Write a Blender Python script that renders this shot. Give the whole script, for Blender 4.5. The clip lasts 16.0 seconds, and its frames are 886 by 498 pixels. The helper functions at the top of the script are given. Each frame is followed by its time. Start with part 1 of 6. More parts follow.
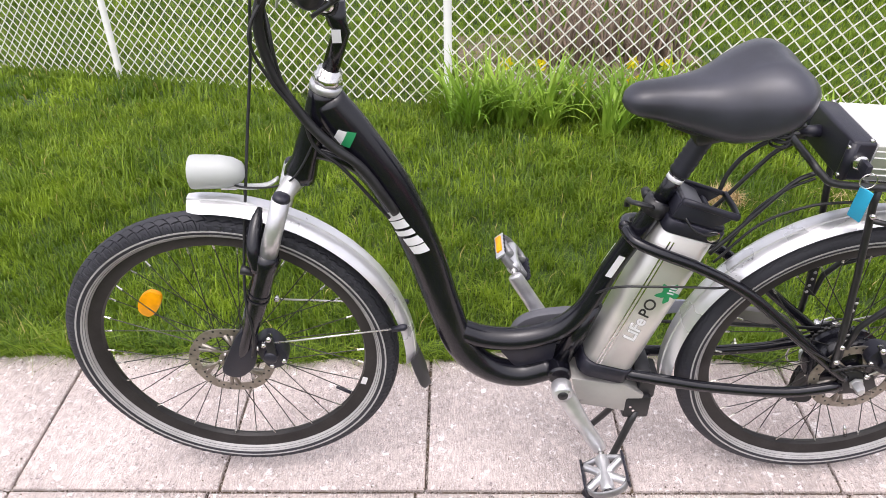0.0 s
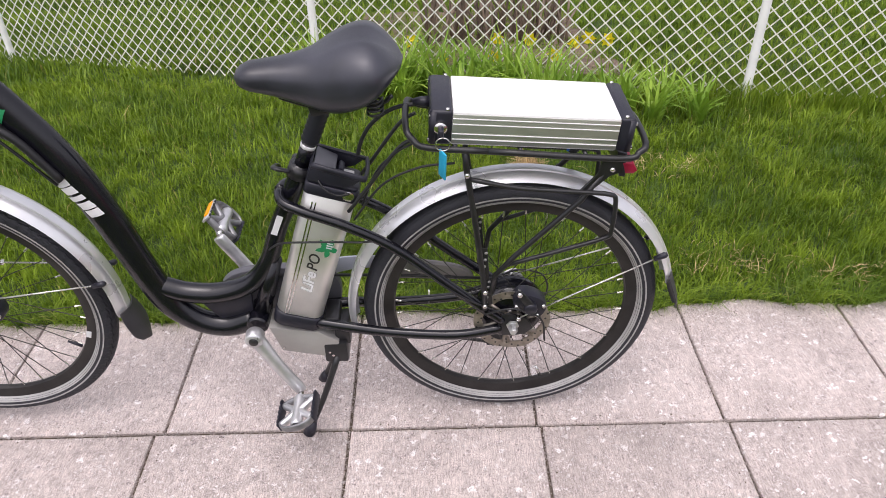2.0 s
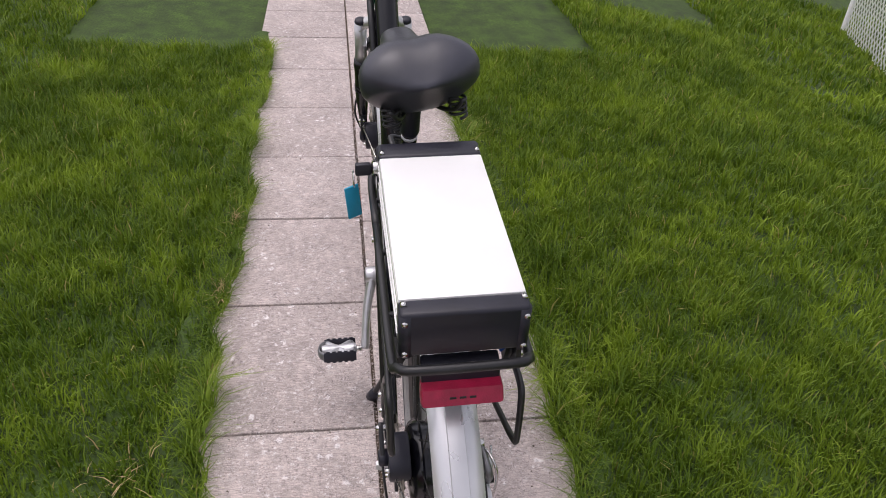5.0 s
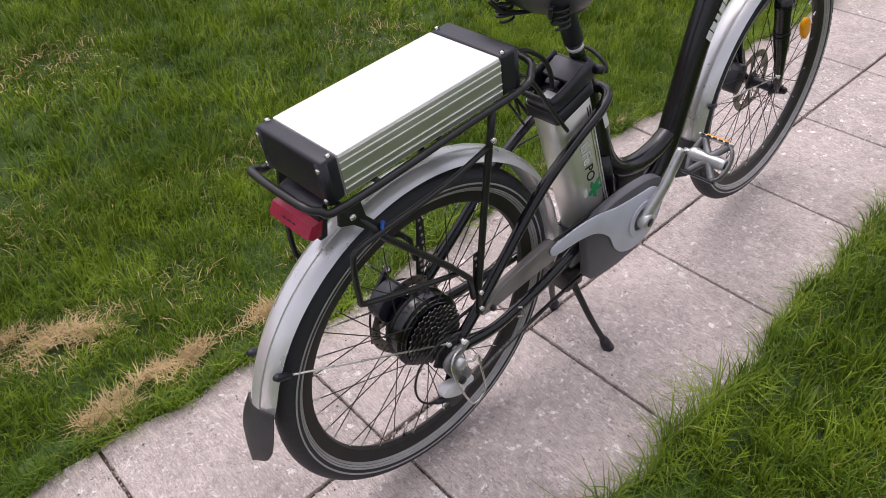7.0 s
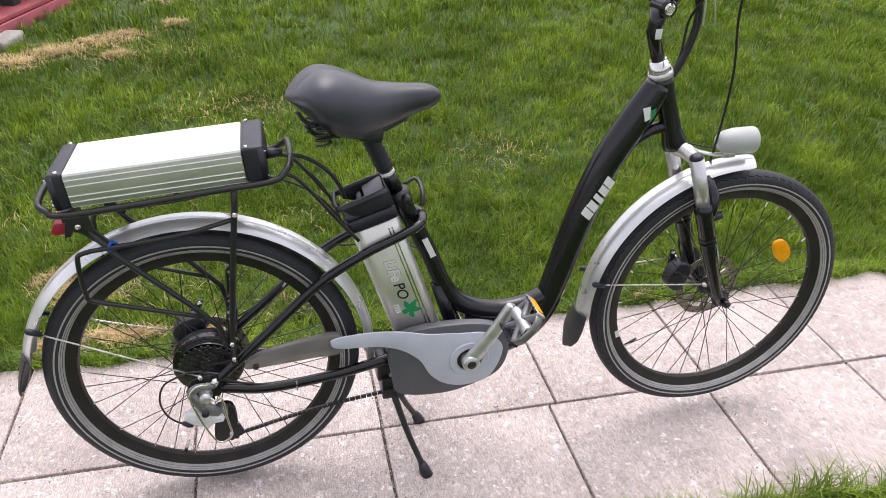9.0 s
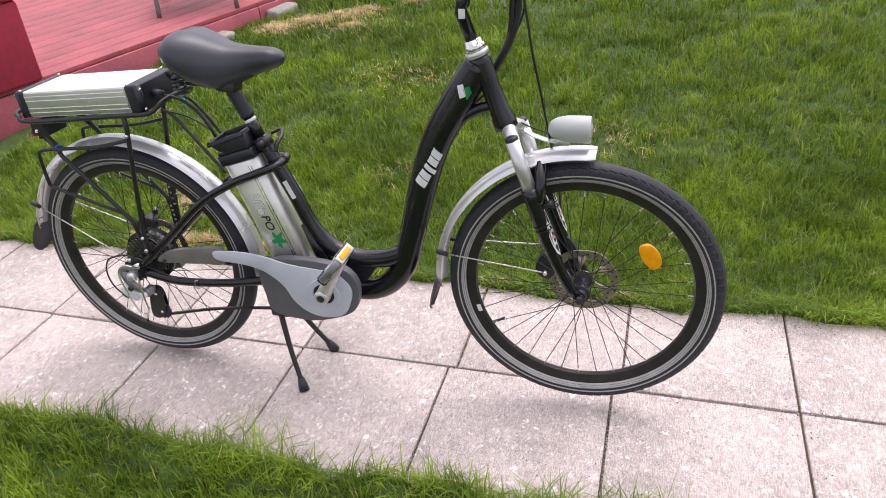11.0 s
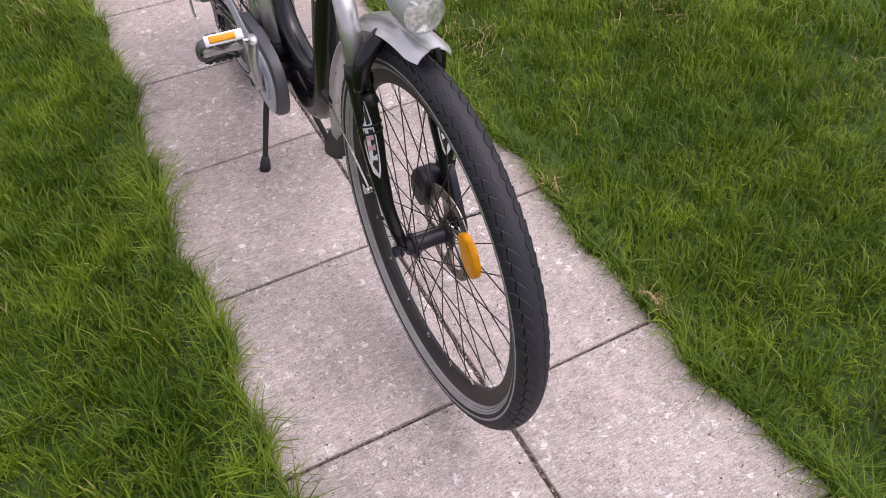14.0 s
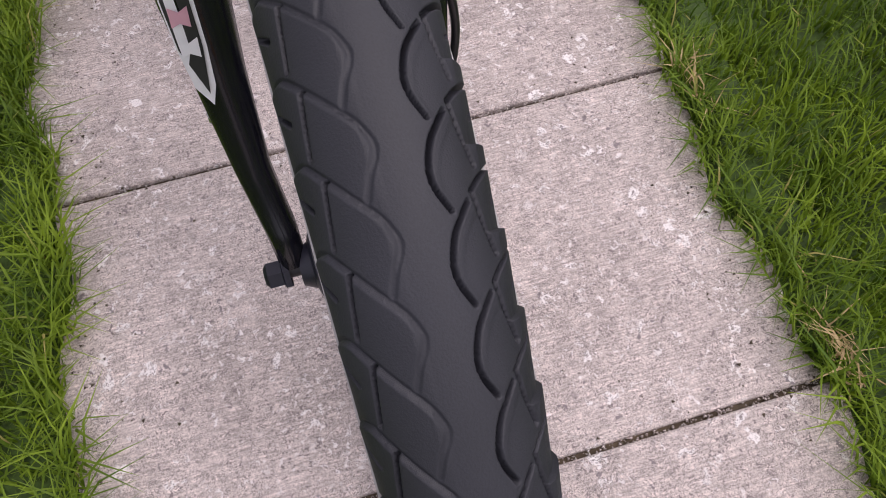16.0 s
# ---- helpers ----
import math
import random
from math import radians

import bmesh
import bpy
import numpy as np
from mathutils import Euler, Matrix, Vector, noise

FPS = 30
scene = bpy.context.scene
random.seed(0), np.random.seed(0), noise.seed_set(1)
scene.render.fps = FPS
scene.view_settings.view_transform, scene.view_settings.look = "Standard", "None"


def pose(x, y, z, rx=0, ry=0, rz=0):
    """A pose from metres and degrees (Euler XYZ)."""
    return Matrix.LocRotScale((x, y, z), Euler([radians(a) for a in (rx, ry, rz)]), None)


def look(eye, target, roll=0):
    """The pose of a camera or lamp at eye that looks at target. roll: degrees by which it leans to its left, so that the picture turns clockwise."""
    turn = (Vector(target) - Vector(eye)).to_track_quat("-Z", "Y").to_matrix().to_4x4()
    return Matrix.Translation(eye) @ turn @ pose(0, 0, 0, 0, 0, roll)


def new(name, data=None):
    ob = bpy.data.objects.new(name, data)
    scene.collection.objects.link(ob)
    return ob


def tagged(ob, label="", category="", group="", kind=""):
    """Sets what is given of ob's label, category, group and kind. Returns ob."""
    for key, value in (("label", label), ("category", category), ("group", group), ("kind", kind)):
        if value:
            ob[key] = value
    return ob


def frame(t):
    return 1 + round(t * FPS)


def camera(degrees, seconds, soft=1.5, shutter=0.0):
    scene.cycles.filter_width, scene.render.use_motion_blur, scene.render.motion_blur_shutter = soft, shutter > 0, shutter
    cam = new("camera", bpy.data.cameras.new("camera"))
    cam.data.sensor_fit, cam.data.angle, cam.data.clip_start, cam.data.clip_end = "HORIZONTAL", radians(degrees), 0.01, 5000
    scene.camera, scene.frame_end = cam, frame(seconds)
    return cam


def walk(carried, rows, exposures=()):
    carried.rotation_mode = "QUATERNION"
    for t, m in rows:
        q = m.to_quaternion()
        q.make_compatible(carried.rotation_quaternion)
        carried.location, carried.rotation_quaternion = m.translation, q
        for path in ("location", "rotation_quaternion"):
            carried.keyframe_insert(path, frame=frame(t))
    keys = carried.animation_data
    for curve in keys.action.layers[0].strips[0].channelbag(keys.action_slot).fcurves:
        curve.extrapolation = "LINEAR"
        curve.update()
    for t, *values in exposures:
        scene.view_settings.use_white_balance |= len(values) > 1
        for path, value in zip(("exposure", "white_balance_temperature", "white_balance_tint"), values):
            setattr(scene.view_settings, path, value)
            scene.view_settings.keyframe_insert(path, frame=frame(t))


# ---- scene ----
cam = camera(61.7, 16.0, soft=0.9)
PATH = [
    (0, (-0.152, -1.082, 1.363), (-0.186, 0.571, 0.239), -0.8),
    (0.5, (-0.147, -1.29, 1.405), (-0.087, 0.408, 0.349), 1.1),
    (1, (0.067, -1.445, 1.436), (0.156, 0.206, 0.312), 2.7),
    (1.5, (0.262, -1.396, 1.399), (0.316, 0.237, 0.246), -0.8),
    (2, (0.465, -1.245, 1.423), (0.475, 0.374, 0.248), -1.1),
    (2.5, (0.804, -1.208, 1.43), (0.468, 0.347, 0.217), 0.4),
    (3, (1.005, -1.085, 1.38), (0.413, 0.416, 0.198), 0.7),
    (3.5, (1.219, -0.845, 1.407), (0.359, 0.42, 0.119), -1.0),
    (3.7, (1.329, -0.783, 1.399), (0.316, 0.395, 0.14), 0.9),
    (5.8, (1.462, 0.296, 1.349), (-0.022, -0.043, 0.052), -1.7),
    (6, (1.424, 0.373, 1.37), (0.051, -0.12, 0.001), -4.0),
    (6.5, (1.391, 0.658, 1.373), (0.204, -0.34, 0.11), -1.7),
    (7, (1.219, 0.788, 1.349), (0.222, -0.358, 0.048), -2.9),
    (7.5, (1.029, 0.815, 1.322), (0.066, -0.259, -0.064), -2.1),
    (8, (0.831, 1.092, 1.311), (0.129, -0.303, 0.061), -3.8),
    (8.5, (0.657, 1.339, 1.361), (0.16, -0.262, 0.27), -2.9),
    (9, (0.418, 1.369, 1.401), (0.024, -0.293, 0.361), 1.5),
    (9.5, (0.149, 1.502, 1.404), (0.01, -0.243, 0.438), 1.2),
    (9.7, (0.003, 1.573, 1.401), (-0.025, -0.154, 0.393), -0.2),
    (11.8, (-1.019, 1.371, 1.404), (-0.245, -0.142, 0.35), -1.6),
    (12, (-1.083, 1.297, 1.373), (-0.253, -0.179, 0.308), -0.5),
    (12.5, (-1.314, 1.145, 1.391), (-0.334, -0.173, 0.249), -0.8),
    (13, (-1.492, 1.005, 1.359), (-0.297, -0.065, 0.163), -1.7),
    (13.5, (-1.401, 0.673, 1.313), (-0.283, -0.309, -0.024), 0.3),
    (14, (-1.36, 0.381, 1.234), (-0.126, -0.216, -0.222), -2.1),
    (14.5, (-1.182, 0.189, 1.103), (0.063, -0.099, -0.435), -1.3),
    (15, (-0.953, 0.116, 0.962), (0.084, -0.113, -0.733), -1.2),
    (15.5, (-0.86, 0.056, 0.859), (0.093, -0.178, -0.884), -1.9),
    (16, (-0.828, 0.036, 0.802), (0.067, -0.178, -0.973), -3.3),
]
EXPOSURES = [(0, 1, 6500, 17), (0.5, 0.9, 6500, 17), (1, 0.72, 6500, 17), (1.5, 0.67, 6500, 17), (2, 0.66, 6500, 18), (2.5, 0.64, 6500, 17), (3, 0.63, 6500, 16), (3.5, 0.5, 6500, 17), (6, 0.16, 6500, 20), (6.5, 0.24, 6500, 19), (7, 0.41, 6500, 19), (8, 0.57, 6500, 18), (8.5, 0.77, 6500, 18), (9, 0.95, 6500, 16), (9.5, 1.08, 6500, 16), (11.8, 0.84, 6500, 19), (12.5, 0.75, 6500, 19), (13.5, 0.44, 6500, 21), (14, 0.4, 6500, 23), (15, 0.29, 6500, 25), (16, 0.26, 6500, 22)]
walk(cam, [(t, look(eye, target, roll)) for t, eye, target, roll in PATH], EXPOSURES)

# ---- world and light: an overcast day with a wide, soft sun ----
world = bpy.data.worlds.new("overcast_sky")
scene.world = world
world.use_nodes = True
wn, wl = world.node_tree.nodes, world.node_tree.links
sky = wn.new("ShaderNodeTexSky")
sky.sky_type, sky.sun_disc = "NISHITA", False
SUN_ELEV, SUN_AZ = 72.0, 200.0
sky.sun_elevation, sky.sun_rotation = radians(SUN_ELEV), radians(SUN_AZ)
sky.air_density, sky.dust_density, sky.ozone_density = 1.0, 4.0, 1.0
hsv = wn.new("ShaderNodeHueSaturation")
hsv.inputs["Saturation"].default_value = 0.25
wl.new(sky.outputs[0], hsv.inputs["Color"])
wl.new(hsv.outputs[0], wn["Background"].inputs["Color"])
wn["Background"].inputs["Strength"].default_value = 0.15
sun = new("sun", bpy.data.lights.new("sun", "SUN"))
sun.data.energy, sun.data.angle, sun.data.color = 0.5, radians(90), (1.0, 0.96, 0.9)
az, el = radians(SUN_AZ), radians(SUN_ELEV)
sun.matrix_world = look((6 * math.sin(az) * math.cos(el), 6 * math.cos(az) * math.cos(el), 6 * math.sin(el)), (0, 0, 0))

# ---- materials ----


def mat(name, color, rough=0.5, metal=0.0, vary=0.15, scale=30.0, bump=0.0, bump_scale=200.0, fine=0.0, spec=0.5, coat=0.0, random=0.0, island=0.0, rough_vary=0.1):
    """A surface with its colour varied at two scales, wear in its gloss and a fine relief."""
    m = bpy.data.materials.new(name)
    m.use_nodes = True
    n, l = m.node_tree.nodes, m.node_tree.links
    b = n["Principled BSDF"]
    tc = n.new("ShaderNodeTexCoord")
    big = n.new("ShaderNodeTexNoise")
    big.inputs["Scale"].default_value, big.inputs["Detail"].default_value = scale, 5.0
    l.new(tc.outputs["Object"], big.inputs["Vector"])
    small = n.new("ShaderNodeTexNoise")
    small.inputs["Scale"].default_value, small.inputs["Detail"].default_value = bump_scale, 3.0
    l.new(tc.outputs["Object"], small.inputs["Vector"])
    val = n.new("ShaderNodeMapRange")
    val.inputs["From Min"].default_value, val.inputs["From Max"].default_value = 0.3, 0.7
    val.inputs["To Min"].default_value, val.inputs["To Max"].default_value = 1.0 - vary, 1.0 + vary
    l.new(big.outputs["Fac"], val.inputs["Value"])
    last = val.outputs[0]
    if fine:
        fv = n.new("ShaderNodeMapRange")
        fv.inputs["From Min"].default_value, fv.inputs["From Max"].default_value = 0.3, 0.7
        fv.inputs["To Min"].default_value, fv.inputs["To Max"].default_value = 1.0 - fine, 1.0 + fine
        l.new(small.outputs["Fac"], fv.inputs["Value"])
        mu = n.new("ShaderNodeMath")
        mu.operation = "MULTIPLY"
        l.new(last, mu.inputs[0]), l.new(fv.outputs[0], mu.inputs[1])
        last = mu.outputs[0]
    if random or island:
        src = n.new("ShaderNodeObjectInfo").outputs["Random"] if random else n.new("ShaderNodeNewGeometry").outputs["Random Per Island"]
        rv = n.new("ShaderNodeMapRange")
        rv.inputs["To Min"].default_value, rv.inputs["To Max"].default_value = 1.0 - (random or island), 1.0 + (random or island)
        l.new(src, rv.inputs["Value"])
        mu = n.new("ShaderNodeMath")
        mu.operation = "MULTIPLY"
        l.new(last, mu.inputs[0]), l.new(rv.outputs[0], mu.inputs[1])
        last = mu.outputs[0]
    hs = n.new("ShaderNodeHueSaturation")
    hs.inputs["Color"].default_value = (*color, 1)
    l.new(last, hs.inputs["Value"])
    l.new(hs.outputs[0], b.inputs["Base Color"])
    rr = n.new("ShaderNodeMapRange")
    rr.inputs["To Min"].default_value, rr.inputs["To Max"].default_value = max(rough - rough_vary, 0.02), min(rough + rough_vary, 1.0)
    l.new(big.outputs["Fac"], rr.inputs["Value"])
    l.new(rr.outputs[0], b.inputs["Roughness"])
    b.inputs["Metallic"].default_value = metal
    b.inputs["Specular IOR Level"].default_value = spec
    b.inputs["Coat Weight"].default_value = coat
    b.inputs["Coat Roughness"].default_value = 0.15
    if bump:
        bp = n.new("ShaderNodeBump")
        bp.inputs["Strength"].default_value, bp.inputs["Distance"].default_value = bump, 0.002
        l.new(small.outputs["Fac"], bp.inputs["Height"])
        l.new(bp.outputs[0], b.inputs["Normal"])
    return m


def concrete(name, base, stones=True):
    """Pale pinkish paving concrete: fine brushed ribs, dark pits, pale and grey aggregate worn bare, damp stains."""
    m = bpy.data.materials.new(name)
    m.use_nodes = True
    n, l = m.node_tree.nodes, m.node_tree.links
    b = n["Principled BSDF"]
    geo = n.new("ShaderNodeNewGeometry")
    info = n.new("ShaderNodeObjectInfo")
    pos = geo.outputs["Position"]

    def noise_at(scale, detail=4.0, rough=0.55, vec=pos):
        t = n.new("ShaderNodeTexNoise")
        t.inputs["Scale"].default_value, t.inputs["Detail"].default_value, t.inputs["Roughness"].default_value = scale, detail, rough
        l.new(vec, t.inputs["Vector"])
        return t.outputs["Fac"]

    def span(src, a, c, lo, hi):
        r = n.new("ShaderNodeMapRange")
        r.inputs["From Min"].default_value, r.inputs["From Max"].default_value = a, c
        r.inputs["To Min"].default_value, r.inputs["To Max"].default_value = lo, hi
        l.new(src, r.inputs["Value"])
        return r.outputs[0]

    def times(a, c):
        k = n.new("ShaderNodeMath")
        k.operation = "MULTIPLY"
        l.new(a, k.inputs[0]), l.new(c, k.inputs[1])
        return k.outputs[0]

    def mixed(fac, a, c):
        x = n.new("ShaderNodeMix")
        x.data_type = "RGBA"
        l.new(fac, x.inputs["Factor"])
        l.new(a, x.inputs["A"])
        x.inputs["B"].default_value = (*c, 1)
        return x.outputs["Result"]

    ribs_vec = n.new("ShaderNodeVectorMath")
    ribs_vec.operation = "MULTIPLY"
    ribs_vec.inputs[1].default_value = (420.0, 40.0, 1.0)
    l.new(pos, ribs_vec.inputs[0])
    ribs = noise_at(1.0, 2.0, 0.5, ribs_vec.outputs[0])
    val = times(times(span(noise_at(5.0), 0.3, 0.7, 0.84, 1.12), span(noise_at(40.0, 6.0, 0.72), 0.3, 0.7, 0.86, 1.12)), span(noise_at(520.0, 4.0, 0.75), 0.32, 0.68, 0.58, 1.36))
    val = times(val, span(ribs, 0.3, 0.7, 0.70, 1.24))
    val = times(val, span(info.outputs["Random"], 0.0, 1.0, 0.93, 1.07))
    hs = n.new("ShaderNodeHueSaturation")
    hs.inputs["Color"].default_value = (*base, 1)
    l.new(val, hs.inputs["Value"])
    col = hs.outputs[0]
    if stones:
        warp = n.new("ShaderNodeTexNoise")
        warp.inputs["Scale"].default_value, warp.inputs["Detail"].default_value = 85.0, 4.0
        l.new(pos, warp.inputs["Vector"])
        shove = n.new("ShaderNodeVectorMath")
        shove.operation = "MULTIPLY_ADD"
        shove.inputs[1].default_value = (0.034, 0.034, 0.034)
        l.new(warp.outputs["Color"], shove.inputs[0])
        l.new(pos, shove.inputs[2])
        for scale, cut, soft, patch_lo, patch_hi, share, tint in ((38.0, 0.27, 0.04, 0.44, 0.50, 0.76, (0.86, 0.82, 0.81)), (62.0, 0.27, 0.06, 0.42, 0.50, 0.70, (0.82, 0.78, 0.77)), (115.0, 0.27, 0.08, 0.41, 0.50, 0.56, (0.74, 0.69, 0.68)), (75.0, 0.20, 0.05, 0.44, 0.54, 0.62, (0.19, 0.16, 0.17)), (170.0, 0.24, 0.10, 0.38, 0.50, 0.38, (0.17, 0.14, 0.14)), (400.0, 0.34, 0.15, 0.33, 0.48, 0.30, (0.20, 0.165, 0.16))):
            v = n.new("ShaderNodeTexVoronoi")
            v.inputs["Scale"].default_value, v.inputs["Randomness"].default_value = scale, 1.0
            off = n.new("ShaderNodeVectorMath")
            off.inputs[1].default_value = (scale * 0.37, scale * 0.11, 0.0)
            l.new(shove.outputs[0], off.inputs[0])
            l.new(off.outputs[0], v.inputs["Vector"])
            near = span(v.outputs["Distance"], cut + soft, cut, 0.0, 0.85)
            some = span(noise_at(9.0 + scale * 0.05, 3.0, 0.6, off.outputs[0]), patch_lo, patch_hi, 0.0, 1.0)
            pick = n.new("ShaderNodeSeparateColor")
            l.new(v.outputs["Color"], pick.inputs[0])
            few = span(pick.outputs[0], share - 0.05, share + 0.05, 0.0, 1.0)
            col = mixed(times(times(near, some), few), col, tint)
    l.new(col, b.inputs["Base Color"])
    b.inputs["Roughness"].default_value = 0.88
    b.inputs["Specular IOR Level"].default_value = 0.3
    bp = n.new("ShaderNodeBump")
    bp.inputs["Strength"].default_value, bp.inputs["Distance"].default_value = 0.5, 0.0015
    l.new(times(ribs, noise_at(500.0, 3.0)), bp.inputs["Height"])
    l.new(bp.outputs[0], b.inputs["Normal"])
    return m


def foliage(name, low, high, rough=0.55, dry=0.0):
    """Leaf green that differs from blade to blade and from place to place, with some light passing through."""
    m = bpy.data.materials.new(name)
    m.use_nodes = True
    n, l = m.node_tree.nodes, m.node_tree.links
    b = n["Principled BSDF"]
    geo = n.new("ShaderNodeNewGeometry")
    t = n.new("ShaderNodeTexNoise")
    t.inputs["Scale"].default_value, t.inputs["Detail"].default_value = 2.6, 5.0
    l.new(geo.outputs["Position"], t.inputs["Vector"])
    s = n.new("ShaderNodeMapRange")
    s.inputs["From Min"].default_value, s.inputs["From Max"].default_value = 0.34, 0.66
    l.new(t.outputs["Fac"], s.inputs["Value"])
    clump = n.new("ShaderNodeTexNoise")
    clump.inputs["Scale"].default_value, clump.inputs["Detail"].default_value = 10.0, 3.0
    l.new(geo.outputs["Position"], clump.inputs["Vector"])
    cs = n.new("ShaderNodeMapRange")
    cs.inputs["From Min"].default_value, cs.inputs["From Max"].default_value = 0.36, 0.64
    cs.inputs["To Min"].default_value, cs.inputs["To Max"].default_value = 0.25, 1.60
    l.new(clump.outputs["Fac"], cs.inputs["Value"])
    both = n.new("ShaderNodeMath")
    both.operation = "MULTIPLY"
    l.new(s.outputs[0], both.inputs[0]), l.new(cs.outputs[0], both.inputs[1])
    mean = n.new("ShaderNodeMath")
    mean.operation = "MULTIPLY_ADD"
    mean.inputs[1].default_value = 0.45
    l.new(geo.outputs["Random Per Island"], mean.inputs[0])
    half = n.new("ShaderNodeMath")
    half.operation = "MULTIPLY"
    half.inputs[1].default_value = 0.57
    l.new(both.outputs[0], half.inputs[0])
    l.new(half.outputs[0], mean.inputs[2])
    x = n.new("ShaderNodeMix")
    x.data_type = "RGBA"
    x.inputs["A"].default_value, x.inputs["B"].default_value = (*low, 1), (*high, 1)
    l.new(mean.outputs[0], x.inputs["Factor"])
    leaf = x.outputs["Result"]
    if dry:
        # some blades have died back to straw
        pick = n.new("ShaderNodeMapRange")
        pick.inputs["From Min"].default_value, pick.inputs["From Max"].default_value = 1.0 - dry, 1.0 - dry + 0.01
        l.new(geo.outputs["Random Per Island"], pick.inputs["Value"])
        d = n.new("ShaderNodeMix")
        d.data_type = "RGBA"
        l.new(pick.outputs[0], d.inputs["Factor"])
        l.new(leaf, d.inputs["A"])
        d.inputs["B"].default_value = (0.42, 0.36, 0.12, 1)
        leaf = d.outputs["Result"]
    l.new(leaf, b.inputs["Base Color"])
    b.inputs["Roughness"].default_value = rough
    b.inputs["Specular IOR Level"].default_value = 0.35
    tr = n.new("ShaderNodeBsdfTranslucent")
    l.new(leaf, tr.inputs["Color"])
    ms = n.new("ShaderNodeMixShader")
    ms.inputs[0].default_value = 0.3
    l.new(b.outputs[0], ms.inputs[1]), l.new(tr.outputs[0], ms.inputs[2])
    l.new(ms.outputs[0], n["Material Output"].inputs["Surface"])
    return m


SLAB = concrete("paving_concrete", (0.562, 0.486, 0.457))
KERB = concrete("kerb_concrete", (0.36, 0.335, 0.305), False)
EARTH = mat("earth", (0.10, 0.075, 0.05), 0.95, vary=0.35, scale=14, bump=0.6, bump_scale=90, fine=0.3)
LAWN_SOIL = mat("lawn_thatch", (0.040, 0.074, 0.010), 0.95, vary=0.4, scale=9, bump=0.8, bump_scale=120, fine=0.4)
GRAVEL = mat("grey_gravel", (0.095, 0.085, 0.082), 0.9, vary=0.3, scale=40, bump=1.0, bump_scale=160, fine=0.5)
GRASS = foliage("grass_blades", (0.050, 0.112, 0.005), (0.270, 0.385, 0.026), dry=0.018)
LEAF = foliage("daylily_leaves", (0.13, 0.27, 0.02), (0.40, 0.56, 0.08), 0.45)
STRAW = foliage("dry_straw", (0.40, 0.28, 0.13), (0.80, 0.62, 0.36), 0.7)
PETAL = mat("daffodil_yellow", (0.95, 0.84, 0.03), 0.5, vary=0.1)
TWIG = mat("grey_brown_twigs", (0.30, 0.23, 0.18), 0.85, vary=0.3, island=0.3)
MULCH = mat("bark_mulch", (0.17, 0.12, 0.09), 0.95, vary=0.4, scale=20, bump=1.0, bump_scale=80, fine=0.4)
WHITE = mat("white_paint", (0.88, 0.88, 0.87), 0.45, vary=0.05, scale=8)
WIRE = mat("white_vinyl_wire", (0.90, 0.89, 0.83), 0.5, vary=0.08, scale=12)
DECK_RED = mat("red_deck_stain", (0.36, 0.085, 0.10), 0.6, vary=0.22, scale=5, bump=0.25, bump_scale=60, fine=0.15, random=0.1)
DECK_FASCIA = mat("red_fascia_stain", (0.42, 0.10, 0.13), 0.6, vary=0.15, scale=6, bump=0.2, bump_scale=60, fine=0.1)
BLACK = mat("black_frame_paint", (0.006, 0.006, 0.010), 0.21, vary=0.2, scale=20, bump=0.02, bump_scale=900, coat=0.15)
SATIN = mat("satin_black_steel", (0.017, 0.017, 0.019), 0.36, vary=0.25, scale=40, bump=0.05, bump_scale=700)
PLASTIC = mat("black_plastic", (0.016, 0.016, 0.026), 0.40, vary=0.2, scale=30, bump=0.12, bump_scale=1200)
CABLE = mat("cable_sheath", (0.014, 0.014, 0.016), 0.42, vary=0.2)
RUBBER = mat("tyre_rubber", (0.0225, 0.0230, 0.0305), 0.60, vary=0.18, scale=18, bump=0.12, bump_scale=1500, fine=0.12)
VINYL = mat("saddle_vinyl", (0.036, 0.037, 0.050), 0.36, vary=0.40, scale=10, coat=0.15, spec=0.5, bump=0.10, bump_scale=1400, rough_vary=0.08)
SILVER = mat("silver_painted_guard", (0.77, 0.77, 0.79), 0.29, metal=0.6, vary=0.08, scale=10, bump=0.03, bump_scale=300, rough_vary=0.08)
BRUSHED = mat("brushed_aluminium", (0.78, 0.77, 0.74), 0.36, metal=0.7, vary=0.08, scale=16, bump=0.06, bump_scale=500)
# one aluminium in two tones: sky glare whitened in, then the shaded side
ALU = mat("anodised_with_glare", (0.90, 0.90, 0.89), 0.42, metal=0.1, vary=0.04, scale=10, bump=0.03, bump_scale=500, rough_vary=0.05)
ALU_SIDE = mat("anodised_shaded", (0.50, 0.52, 0.46), 0.42, metal=0.75, vary=0.06, scale=14, bump=0.04, bump_scale=600)
CAST = mat("cast_alloy", (0.62, 0.62, 0.635), 0.32, metal=0.7, vary=0.12, scale=35, bump=0.06, bump_scale=400)
CHROME = mat("polished_steel", (0.75, 0.74, 0.72), 0.18, metal=1.0, vary=0.08, scale=40, rough_vary=0.06)
CROWN = mat("silver_fork_crown", (0.66, 0.66, 0.65), 0.33, metal=0.7, vary=0.06, scale=25)
DISC = mat("brake_steel", (0.36, 0.325, 0.285), 0.42, metal=0.9, vary=0.25, scale=60, bump=0.05, bump_scale=500)
SPOKE = mat("dark_spoke_steel", (0.05, 0.048, 0.045), 0.4, metal=0.6, vary=0.2)
STAY = mat("stay_wire", (0.72, 0.70, 0.66), 0.28, metal=0.9, vary=0.1)
RIM = mat("black_rim", (0.022, 0.020, 0.020), 0.42, metal=0.2, vary=0.3, scale=25, fine=0.1)
